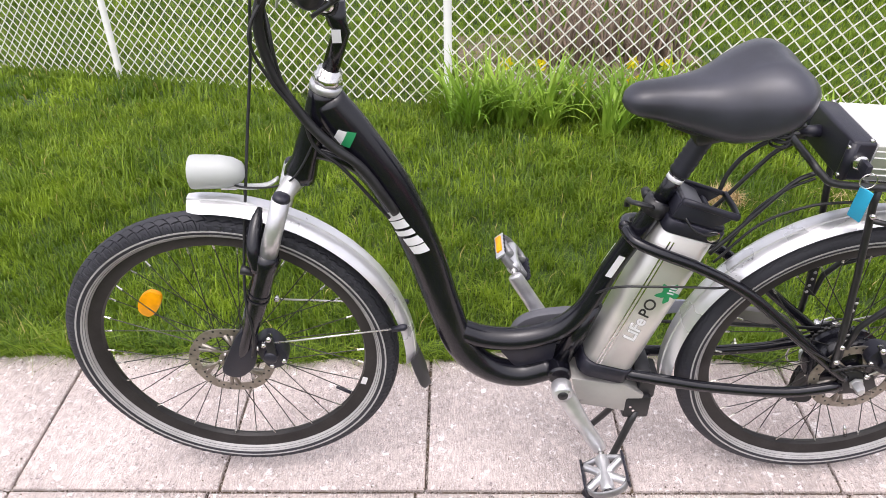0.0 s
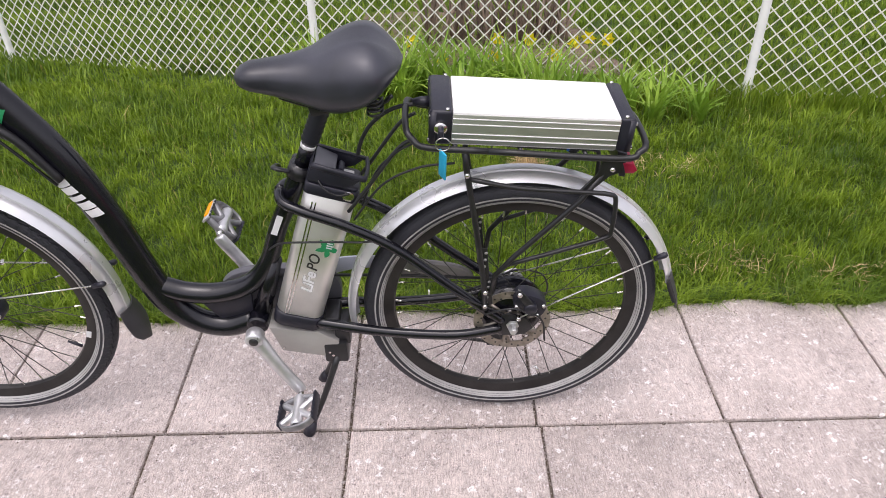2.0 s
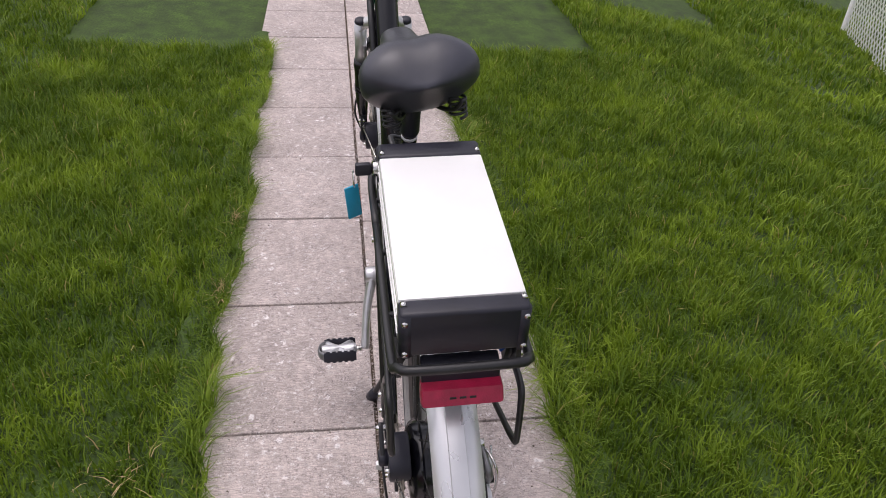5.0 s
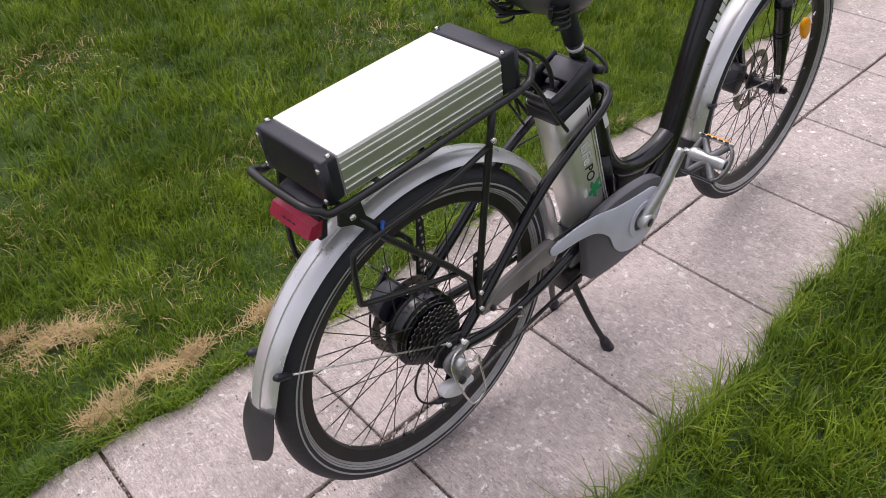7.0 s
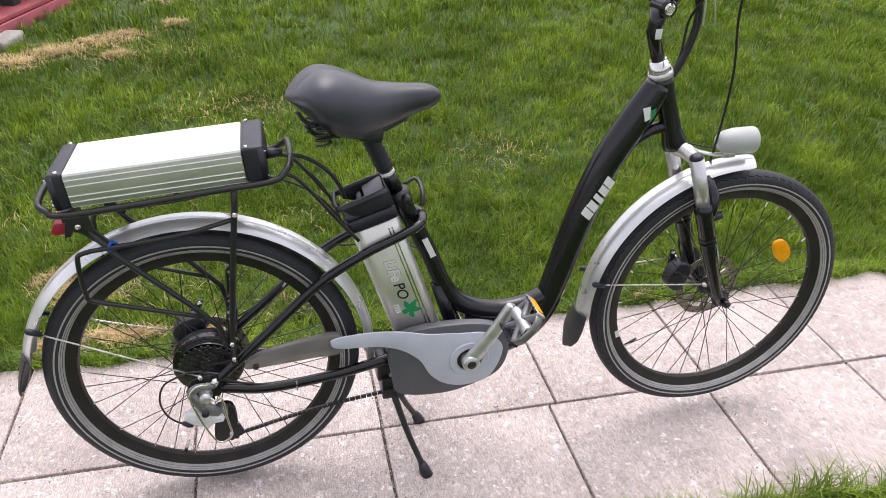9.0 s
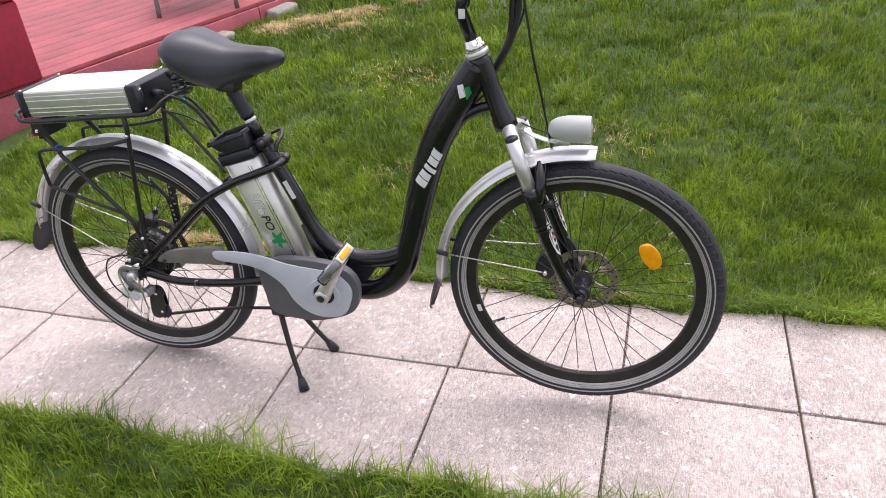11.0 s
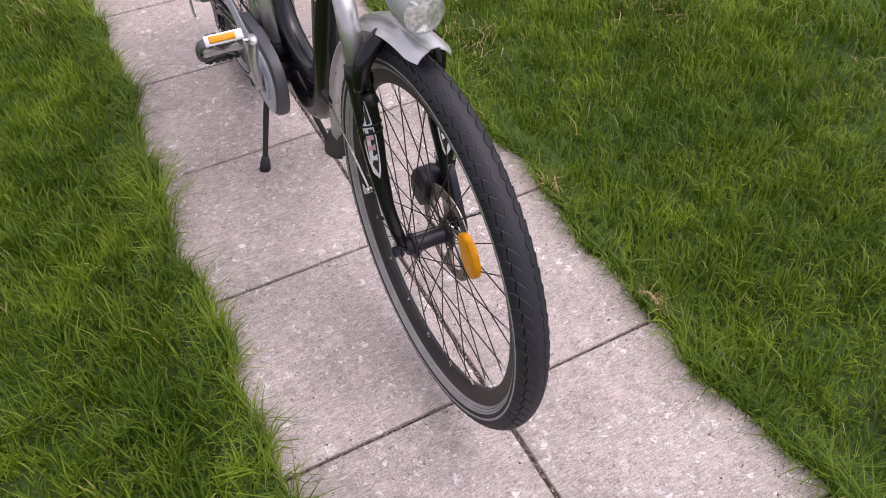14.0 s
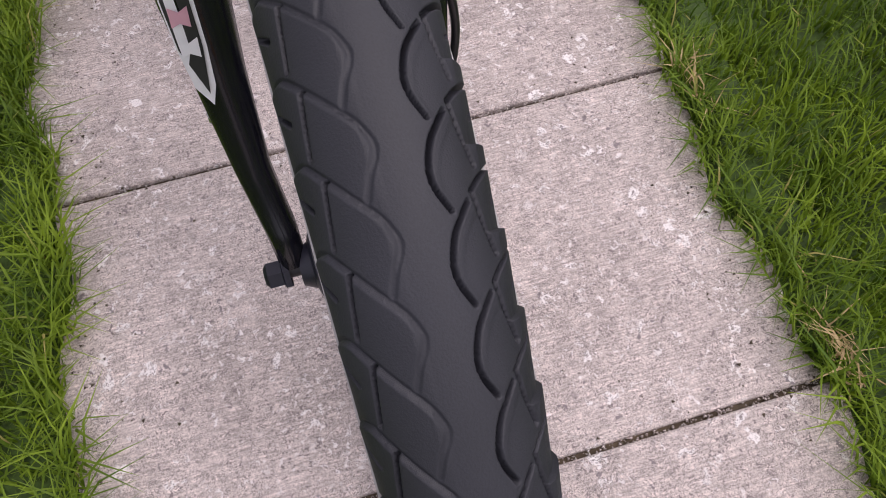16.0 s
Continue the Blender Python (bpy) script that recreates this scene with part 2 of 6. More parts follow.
STRIPE = mat("reflective_stripe", (0.40, 0.39, 0.385), 0.55, vary=0.12, scale=25, fine=0.12, bump_scale=500)
GUARD_LIGHT = mat("light_grey_plastic", (0.54, 0.56, 0.65), 0.40, metal=0.0, vary=0.06, scale=12)
GUARD_PALE = mat("pale_grey_plastic", (0.74, 0.74, 0.77), 0.35, vary=0.1, scale=40)
GUARD_DARK = mat("dark_grey_plastic", (0.10, 0.10, 0.115), 0.45, vary=0.1, scale=12, bump=0.05, bump_scale=900)
GUARD_SMOKE = mat("smoked_plastic", (0.21, 0.195, 0.19), 0.22, vary=0.15, scale=12)
GUARD_SMOKE.node_tree.nodes["Principled BSDF"].inputs["Alpha"].default_value = 0.80
LAMP_GREY = mat("lamp_shell", (0.42, 0.44, 0.43), 0.42, vary=0.06, scale=14, coat=0.1)
LENS = mat("lamp_lens", (0.86, 0.88, 0.88), 0.12, metal=0.6, vary=0.3, scale=150, bump=1.0, bump_scale=150)
WORN = mat("worn_grey_alloy", (0.24, 0.24, 0.25), 0.38, metal=0.6, vary=0.25, scale=50, bump=0.1, bump_scale=400)
COG = mat("oily_sprocket_steel", (0.13, 0.125, 0.12), 0.30, metal=0.85, vary=0.3, scale=60)
RED = mat("red_lens", (0.34, 0.008, 0.045), 0.32, vary=0.2, scale=60, bump=0.3, bump_scale=500, coat=0.2)
AMBER = mat("amber_reflector", (0.92, 0.37, 0.0), 0.35, vary=0.12, scale=60, bump=0.2, bump_scale=600, coat=0.1, spec=0.3)
BLUE = mat("blue_tag_plastic", (0.015, 0.36, 0.58), 0.45, vary=0.1, scale=30)
STICKER = mat("white_sticker", (0.75, 0.75, 0.76), 0.5, vary=0.04)
GREEN = mat("green_print", (0.01, 0.25, 0.09), 0.5, vary=0.05)
INK = mat("black_print", (0.02, 0.02, 0.02), 0.5, vary=0.1)
PINK = mat("pink_print", (0.62, 0.34, 0.40), 0.5, vary=0.1)
MUD = mat("mud_flap_rubber", (0.042, 0.040, 0.045), 0.50, vary=0.2, scale=30)
GREYBOX = mat("grey_controller_case", (0.42, 0.41, 0.39), 0.45, metal=0.4, vary=0.08, scale=20)
CHAIR_FRAME = mat("bronze_chair_frame", (0.13, 0.11, 0.10), 0.5, vary=0.15)
SLING = mat("black_woven_mesh", (0.03, 0.03, 0.032), 0.75, vary=0.2, bump=0.5, bump_scale=500)
DECK_GREEN = mat("dark_green_paint", (0.02, 0.035, 0.03), 0.55, vary=0.2)
RED_CLOTH = mat("crimson_cushion_cloth", (0.34, 0.02, 0.05), 0.8, vary=0.15, bump=0.3, bump_scale=400)

# ---- mesh helpers ----


def part(name, bm, material, parent=None, label="", smooth=True, sharp=40):
    """Links a bmesh as one mesh object, under a thing or a part."""
    me = bpy.data.meshes.new(name)
    if smooth:
        for f in bm.faces:
            f.smooth = True
        for e in bm.edges:
            if len(e.link_faces) == 2 and e.calc_face_angle(0) > radians(sharp):
                e.smooth = False
    bm.to_mesh(me)
    bm.free()
    me.materials.append(material)
    ob = new(name, me)
    ob.parent = parent
    if label:
        ob["label"] = label
    return ob


def empty(name, parent=None):
    ob = new(name)
    ob.parent = parent
    return ob


def shared(name, me, parent, m=None):
    ob = new(name, me)
    ob.parent = parent
    if m is not None:
        ob.matrix_basis = m
    return ob


def spline(points, steps=6):
    """Points along a smooth curve through the given ones."""
    p = [Vector(q) for q in points]
    p = [2 * p[0] - p[1]] + p + [2 * p[-1] - p[-2]]
    out = []
    for i in range(1, len(p) - 2):
        for k in range(steps):
            t = k / steps
            a, b, c, d = p[i - 1], p[i], p[i + 1], p[i + 2]
            out.append(0.5 * (2 * b + (c - a) * t + (2 * a - 5 * b + 4 * c - d) * t * t + (3 * b - a - 3 * c + d) * t ** 3))
    return out + [p[-2]]


def tube(bm, points, radius, seg=10, smooth=0, caps=True):
    """A round bar along points. radius: one number, or one for each given point, or pairs (along y, across)."""
    pts = [Vector(p) for p in points]
    rad = list(radius) if isinstance(radius, (list, tuple)) and len(radius) == len(pts) else [radius] * len(pts)
    rad = [r if isinstance(r, (list, tuple)) else (r, r) for r in rad]
    if smooth:
        rr = [Vector((r[0], r[1], 0)) for r in rad]
        pts, rad = spline(pts, smooth), [(v.x, v.y) for v in spline(rr, smooth)]
    rings, side = [], None
    for i, p in enumerate(pts):
        d = (pts[min(i + 1, len(pts) - 1)] - pts[max(i - 1, 0)]).normalized()
        if side is None:
            side = Vector((0, 1, 0)) if abs(d.y) < 0.9 else Vector((1, 0, 0))
        side = (side - d * side.dot(d)).normalized()
        up = d.cross(side)
        rings.append([bm.verts.new(p + side * math.cos(2 * math.pi * k / seg) * rad[i][0] + up * math.sin(2 * math.pi * k / seg) * rad[i][1]) for k in range(seg)])
    for a, b in zip(rings, rings[1:]):
        for k in range(seg):
            bm.faces.new((a[k], a[(k + 1) % seg], b[(k + 1) % seg], b[k]))
    if caps:
        bm.faces.new(rings[0][::-1]), bm.faces.new(rings[-1])
    return bm


def rod(points, radius, seg=10, smooth=0):
    return tube(bmesh.new(), points, radius, seg, smooth)


def lathe(bm, profile, center, axis="y", seg=48, closed=False):
    """Turns (radius, along) pairs about an axis through center."""
    c, rings = Vector(center), []
    for k in range(seg):
        a = 2 * math.pi * k / seg
        ring = []
        for r, h in profile:
            u, v = r * math.cos(a), r * math.sin(a)
            ring.append(bm.verts.new(c + Vector({"y": (u, h, v), "x": (h, u, v), "z": (u, v, h)}[axis])))
        rings.append(ring)
    n = len(profile)
    for k in range(seg):
        a, b = rings[k], rings[(k + 1) % seg]
        for i in range(n if closed else n - 1):
            f = (a[i], a[(i + 1) % n], b[(i + 1) % n], b[i])
            bm.faces.new(f)
    bmesh.ops.recalc_face_normals(bm, faces=bm.faces)
    return bm


def turned(profile, center, axis="y", seg=48, closed=False):
    return lathe(bmesh.new(), profile, center, axis, seg, closed)


def block(bm, size, m=None, bevel=0.0, seg=2):
    """A box with rounded edges."""
    r = bmesh.ops.create_cube(bm, size=1.0)
    vs = r["verts"]
    bmesh.ops.scale(bm, vec=size, verts=vs)
    if bevel:
        es = list({e for v in vs for e in v.link_edges})
        out = bmesh.ops.bevel(bm, geom=es, offset=bevel, segments=seg, affect="EDGES", profile=0.5)
        vs = list({v for f in out["faces"] for v in f.verts} | {v for v in vs if v.is_valid})
    if m is not None:
        bmesh.ops.transform(bm, matrix=m, verts=vs)
    return bm


def boxed(size, m=None, bevel=0.0, seg=2):
    return block(bmesh.new(), size, m, bevel, seg)


def prism(outline, y0, y1, bevel=0.0, seg=2):
    """A plate with the given (x, z) outline between two y."""
    bm = bmesh.new()
    f = bm.faces.new([bm.verts.new((x, y0, z)) for x, z in outline])
    out = bmesh.ops.extrude_face_region(bm, geom=[f])
    bmesh.ops.translate(bm, vec=(0, y1 - y0, 0), verts=[v for v in out["geom"] if isinstance(v, bmesh.types.BMVert)])
    bmesh.ops.recalc_face_normals(bm, faces=bm.faces)
    if bevel:
        es = [e for e in bm.edges if abs(e.verts[0].co.y - e.verts[1].co.y) < 1e-6]
        bmesh.ops.bevel(bm, geom=es, offset=bevel, segments=seg, affect="EDGES", profile=0.5)
    return bm


def smooth_outline(points, steps=5):
    p = [Vector((x, 0, z)) for x, z in points]
    out = []
    n = len(p)
    for i in range(n):
        a, b, c, d = p[(i - 1) % n], p[i], p[(i + 1) % n], p[(i + 2) % n]
        for k in range(steps):
            t = k / steps
            q = 0.5 * (2 * b + (c - a) * t + (2 * a - 5 * b + 4 * c - d) * t * t + (3 * b - a - 3 * c + d) * t ** 3)
            out.append((q.x, q.z))
    return out


def stuff_mesh(name, verts, faces, material, parent=None):
    me = bpy.data.meshes.new(name)
    me.from_pydata(verts, [], faces)
    me.polygons.foreach_set("use_smooth", [True] * len(me.polygons))
    me.materials.append(material)
    ob = new(name, me)
    ob.parent = parent
    return ob


def raw_mesh(name, verts, quads, tris, material, parent=None):
    """A mesh straight from arrays: verts (n, 3), quads (a, 4), tris (b, 3)."""
    me = bpy.data.meshes.new(name)
    me.vertices.add(len(verts))
    me.vertices.foreach_set("co", np.ascontiguousarray(verts, dtype=np.float32).ravel())
    idx = np.concatenate([np.ravel(quads), np.ravel(tris)]).astype(np.int32)
    nq, nt = len(quads), len(tris)
    me.loops.add(len(idx))
    me.loops.foreach_set("vertex_index", idx)
    me.polygons.add(nq + nt)
    me.polygons.foreach_set("loop_start", np.concatenate([np.arange(nq) * 4, nq * 4 + np.arange(nt) * 3]).astype(np.int32))
    me.update(calc_edges=True)
    me.polygons.foreach_set("use_smooth", np.ones(nq + nt, dtype=bool))
    me.materials.append(material)
    ob = new(name, me)
    ob.parent = parent
    return ob


def blades(name, x, y, z, height, width, lean, material, rng, parent=None, droop=0.35, heading=None):
    """Grass or leaf blades: bent, tapered strips rooted at (x, y, z)."""
    n = len(x)
    a, b = rng.uniform(0, 2 * math.pi, n), rng.uniform(0, 2 * math.pi, n)
    if heading is not None:
        a = heading
    dx, dy = np.cos(a), np.sin(a)
    wx, wy = -dy * np.cos(b) * 0.5 - dy * 0.5, dx
    ln = np.hypot(wx, wy) + 1e-6
    wx, wy = wx / ln * width / 2, wy / ln * width / 2
    v = np.zeros((n, 5, 3))
    up = height
    s1, s2 = lean * 0.3, lean
    for k, (sx, h, w) in enumerate(((0, 0, 1), (0, 0, -1), (s1, 0.6, 0.85), (s1, 0.6, -0.85), (s2, 1.0 - droop * np.minimum(lean / np.maximum(up, 1e-4), 1.2) * 0.6, 0))):
        v[:, k, 0] = x + dx * sx * (1 if k > 1 else 0) + wx * w
        v[:, k, 1] = y + dy * sx * (1 if k > 1 else 0) + wy * w
        v[:, k, 2] = z + up * h
    base = np.arange(n)[:, None] * 5
    return raw_mesh(name, v.reshape(-1, 3), base + np.array([0, 1, 3, 2]), base + np.array([2, 3, 4]), material, parent)


# ---- ground, lawn and path ----
SLAB_W, JOINT_X0, JOINT_Y = 0.4617, -0.2246, -0.0290


def fall(y):
    """The lawn lies level beside the path, falls away towards the fence and rises a little towards the deck."""
    return -0.030 - 0.18 * np.clip(np.asarray(y) - 1.3, 0.0, 4.7) + 0.05 * np.clip(-0.8 - np.asarray(y), 0.0, 3.0)


bm = bmesh.new()
lines = [-150, -60, -25, -10] + [-6 + 0.5 * k for k in range(29)] + [12, 30, 70, 150]
grid = [[bm.verts.new((x, y, float(fall(y)) + (0.012 * noise.noise(Vector((x * 1.3, y * 1.3, 0))) if y > 0.7 or y < -0.8 else 0.0))) for x in lines] for y in lines]
for a, b in zip(grid, grid[1:]):
    for k in range(len(lines) - 1):
        bm.faces.new((a[k], a[k + 1], b[k + 1], b[k]))
ground = tagged(part("ground", bm, LAWN_SOIL), "green lawn ground reaching to the horizon", "lawn", kind="structure")

bm = boxed((8.8, 0.92, 0.03), pose(0.9, JOINT_Y, -0.0245), 0.004)
bedding = tagged(part("path_bedding", bm, EARTH), "dark earth and sand between the paving slabs", "path bed", kind="structure")
pavement = tagged(empty("pavement"), "garden path of pale concrete slabs two wide", "path", kind="structure")


def slab_mesh(w, d, seed):
    """A slab with worn, slightly uneven edges."""
    r = random.Random(seed)
    bm = boxed((w, d, 0.05), None, 0.0035, 2)
    for v in bm.verts:
        v.co += Vector((r.uniform(-1, 1), r.uniform(-1, 1), r.uniform(-0.4, 0.4))) * 0.0008
    me = bpy.data.meshes.new("slab")
    for f in bm.faces:
        f.smooth = True
    bm.to_mesh(me)
    bm.free()
    me.materials.append(SLAB)
    return me


OFFSET_NEAR = {-1: -0.016, 0: -0.018, 1: -0.002, 2: 0.006, 3: 0.006}
OFFSET_FAR = {-1: 0.006, 0: 0.006, 1: 0.0, 2: -0.003, 3: -0.002}
rs = random.Random(7)
for row, offs, y0, y1 in ((0, OFFSET_NEAR, JOINT_Y - 0.459, JOINT_Y - 0.0045), (1, OFFSET_FAR, JOINT_Y + 0.0045, JOINT_Y + 0.459)):
    for k in range(-7, 12):
        xa = JOINT_X0 + k * SLAB_W + offs.get(k, 0.0) + 0.0035
        xb = JOINT_X0 + (k + 1) * SLAB_W + offs.get(k + 1, 0.0) - 0.0035
        shared("slab", slab_mesh(xb - xa, y1 - y0, 10 * k + row), pavement, pose((xa + xb) / 2, (y0 + y1) / 2, -0.025 + rs.uniform(-0.0012, 0.0012), rs.uniform(-0.12, 0.12), rs.uniform(-0.12, 0.12), rs.uniform(-0.15, 0.15)))

rng = np.random.default_rng(5)
EDGE_A, EDGE_B = 0.388, -0.413


def wobble(x, seed):
    return 0.014 * np.sin(x * 5.1 + seed) + 0.010 * np.sin(x * 13.7 + 2 * seed) + 0.007 * np.sin(x * 31.0 + seed * 3)


def clumpy(x, y):
    """How lush the lawn stands at a place."""
    return 0.5 + 0.25 * np.sin(x * 3.1 + 1.7 * np.sin(y * 2.3)) + 0.25 * np.sin(y * 4.3 + 1.3 * np.sin(x * 2.9))


BARE = ((0.80, 1.22, 0.10, 0.07), (1.08, -0.83, 0.17, 0.10), (1.20, -0.90, 0.10, 0.08), (0.95, -0.53, 0.20, 0.06), (1.12, -0.50, 0.12, 0.05), (0.68, -0.51, 0.12, 0.05), (1.82, -3.05, 0.20, 0.18), (1.64, -3.20, 0.22, 0.18), (1.46, -3.33, 0.22, 0.17), (1.28, -3.45, 0.20, 0.15), (1.02, -3.66, 0.14, 0.14), (2.05, -2.22, 0.22, 0.14), (2.14, -2.06, 0.16, 0.12), (1.30, -3.12, 0.16, 0.09), (1.08, -4.3, 0.22, 0.17), (1.94, -1.70, 0.15, 0.09), (2.25, -0.78, 0.18, 0.10))
# thin, half-dry turf with scattered dead blades
THIN = ((-0.30, -0.445, 0.07, 0.022), (-0.68, -0.44, 0.08, 0.022), (0.85, -0.80, 0.35, 0.22), (0.45, -0.62, 0.25, 0.12), (1.40, 0.62, 0.30, 0.14), (1.75, 0.52, 0.25, 0.10), (1.10, -1.35, 0.5, 0.3), (0.3, -1.2, 0.4, 0.2), (0.6, -2.3, 0.6, 0.4), (1.1, -3.1, 0.6, 0.4), (-0.5, -1.6, 0.4, 0.3), (1.3, 1.25, 0.3, 0.15))
FIELDS = ((-2.4, 3.0, 0.388, 1.35, 21000, 0.0031, 0.050, 1), (-2.4, 3.0, -1.45, -0.415, 21000, 0.0031, 0.050, 1), (-3.6, 3.6, 1.35, 2.75, 9000, 0.0045, 0.062, 0), (-5.0, 3.2, -3.4, -1.45, 7500, 0.0048, 0.060, 0), (-5.5, 5.0, 2.75, 7.5, 2300, 0.0085, 0.070, 0), (-6.0, 3.0, -8.0, -3.4, 2300, 0.0090, 0.070, 0))
DECK_A, DECK_B = Vector((2.20, -2.70)), Vector((1.32, -5.85))
lawn = tagged(empty("lawn_grass"), "thick green spring lawn with uneven blades", "grass", kind="stuff")
for x0, x1, y0, y1, dens, wid, hgt, edge in FIELDS:
    n = int((x1 - x0) * (y1 - y0) * dens)
    # most blades stand in tufts that spread outwards, the rest between them
    tufts = max(int(n / 26), 1)
    tx, ty, spread = rng.uniform(x0, x1, tufts), rng.uniform(y0, y1, tufts), 0.019 * (wid / 0.0034) ** 0.7
    which, loose = rng.integers(0, tufts, n), rng.uniform(0, 1, n) < 0.35
    ox, oy = rng.normal(0, spread, n), rng.normal(0, spread, n)
    x = np.where(loose, rng.uniform(x0, x1, n), np.clip(tx[which] + ox, x0, x1))
    y = np.where(loose, rng.uniform(y0, y1, n), np.clip(ty[which] + oy, y0, y1))
    heading = np.where(loose, rng.uniform(0, 6.283, n), np.arctan2(oy, ox) + rng.normal(0, 0.6, n))
    tall = np.where(loose, 0.8, rng.uniform(0.7, 1.35, tufts)[which])
    keep = np.ones(n, bool)
    if edge:
        keep &= np.where(y > 0, y > EDGE_A + 0.012 + wobble(x, 1.0), y < EDGE_B - 0.012 - wobble(x, 2.0))
    for bx, by, rx, ry in BARE:
        keep &= (np.hypot((x - bx) / rx, (y - by) / ry) > rng.uniform(0.25, 1.1, n)) | (rng.uniform(0, 1, n) < 0.14)
    side = (x - DECK_A.x) * (DECK_B.y - DECK_A.y) - (y - DECK_A.y) * (DECK_B.x - DECK_A.x)
    keep &= (side > 0.0) | (y > -2.3) & (x < 2.35) | (y > 0)
    keep &= ~((x > 2.35) & (y < -0.55) & (y > -2.9))
    x, y, heading, tall = x[keep], y[keep], heading[keep], tall[keep]
    n = len(x)
    h = hgt * tall * rng.uniform(0.45, 1.25, n) * (0.75 + 0.5 * clumpy(x, y))
    w = wid * rng.uniform(0.7, 1.4, n)
    rim = np.where(y > 0, y - EDGE_A, EDGE_B - y) if edge else np.full(n, 1.0)
    ob = blades("grass_blades", x, y, np.where(rim < 0.10, -0.006, fall(y)), h, w, h * rng.uniform(0.12, 0.95, n), GRASS, rng, lawn, heading=heading)
# the turf has crept over the outer edge of the slabs
for edge_y, sgn, seed in ((EDGE_A, 1, 1.0), (EDGE_B, -1, 2.0)):
    bm, rows = bmesh.new(), []
    for x in np.arange(-2.6, 3.4, 0.02):
        w = float(wobble(x, seed)) + 0.012
        rows.append([bm.verts.new((x, edge_y + sgn * (w + d), z + 0.002 * math.sin(37 * x + 60 * d))) for d, z in ((0.0, -0.002), (0.008, 0.005), (0.04, 0.008), (0.08, 0.002), (0.11, -0.034))])
    for a, b in zip(rows, rows[1:]):
        for k in range(4):
            bm.faces.new((a[k], a[k + 1], b[k + 1], b[k]))
    bmesh.ops.recalc_face_normals(bm, faces=bm.faces)
    tagged(part("turf_edge", bm, LAWN_SOIL), "turf grown over the edge of the slabs", "turf", kind="structure")
# longer blades that hang over the slabs along both edges
n = 10000
x = rng.uniform(-2.4, 3.0, n)
far = rng.uniform(0, 1, n) < 0.5
y = np.where(far, EDGE_A + 0.004 + wobble(x, 1.0) + rng.uniform(0, 0.03, n), EDGE_B - 0.004 - wobble(x, 2.0) - rng.uniform(0, 0.03, n))
h = 0.055 * rng.uniform(0.4, 1.2, n) * (1.0 + 0.9 * np.clip(np.sin(x * 9.0) * np.sin(x * 4.3 + 1.0), 0, 1))
blades("edge_blades", x, y, np.full(n, -0.002), h, 0.0028 * rng.uniform(0.7, 1.3, n), h * rng.uniform(0.6, 2.0, n) * np.where(far, 1.0, 0.8), GRASS, rng, lawn)


def straw_patch(x, y, rx, ry, count, seed, label):
    q = np.random.default_rng(seed)
    a, d = q.uniform(0, 2 * math.pi, count), np.sqrt(q.uniform(0, 1, count)) * q.uniform(0.35, 1.1, count)
    px, py = x + rx * d * np.cos(a), y + ry * d * np.sin(a)
    heap = 1.0 if y > 1.21 and rx < 0.2 else 0.0
    lump = np.sin(31 * px + 2.2 * np.sin(47 * py + seed)) + np.sin(43 * py + 2.0 * np.sin(29 * px + seed)) + q.normal(0, 0.5, count)
    ok = ((py > EDGE_A) | (py < EDGE_B + 0.01)) & (lump > -0.35)
    px, py, d = px[ok], py[ok], d[ok]
    n = len(px)
    h = (0.026 + 0.022 * heap) * q.uniform(0.2, 1.4, n)
    base = np.where(np.abs(py) < 0.56, -0.004, fall(py)) + 0.006 + (0.022 + 0.02 * heap) * np.clip(1 - d, 0, 1)
    ob = blades("dry_grass", px, py, base, h, (0.0026 if y > -2 else 0.005) * q.uniform(0.7, 1.3, n), 0.045 * q.uniform(0.3, 1.4, n), STRAW, q, droop=0.3)
    tagged(ob, label, "dry grass", "dry patches in the lawn", kind="stuff")


for i, (bx, by, rx, ry) in enumerate(BARE):
    straw_patch(bx, by, rx, ry, int(300 + (52000 if by > -2 else 17000) * rx * ry), 50 + i, "patch of dry straw-coloured grass in the lawn")
for i, (bx, by, rx, ry) in enumerate(THIN):
    straw_patch(bx, by, rx, ry, int(60 + 2200 * rx * ry), 90 + i, "scattered dead blades in thin lawn")

# soil crumbs and clippings on the slabs, thickest along joints and turf
rc = np.random.default_rng(77)
n = 2600
cx = rc.uniform(-1.6, 2.6, n)
kind = rc.integers(0, 4, n)
near_joint = JOINT_X0 + SLAB_W * np.round((cx - JOINT_X0) / SLAB_W) + rc.normal(0, 0.018, n)
cy = np.where(kind == 0, EDGE_A - np.abs(rc.normal(0, 0.05, n)), np.where(kind == 1, EDGE_B + np.abs(rc.normal(0, 0.05, n)), np.where(kind == 2, JOINT_Y + rc.normal(0, 0.014, n), rc.uniform(EDGE_B, EDGE_A, n))))
cx = np.where((kind == 3) & (rc.uniform(0, 1, n) < 0.75), near_joint, cx)
size = 0.0008 + 0.0019 * rc.uniform(0, 1, n) ** 3
turn = rc.uniform(0, 6.283, n)
pts = []
for ox, oy, oz in ((1.3, 0, 0), (-0.7, 0.9, 0), (-0.7, -0.9, 0), (0, 0, 1.1)):
    c, s = np.cos(turn), np.sin(turn)
    pts.append(np.stack([cx + (ox * c - oy * s) * size, cy + (ox * s + oy * c) * size, 0.0012 + oz * size], -1))
v = np.stack(pts, 1).reshape(-1, 3)
base = np.arange(n)[:, None] * 4
tri = np.concatenate([base + np.array(q) for q in ((0, 1, 3), (1, 2, 3), (2, 0, 3), (0, 2, 1))])
crumbs = raw_mesh("soil_crumbs", v, np.zeros((0, 4), int), tri, EARTH)
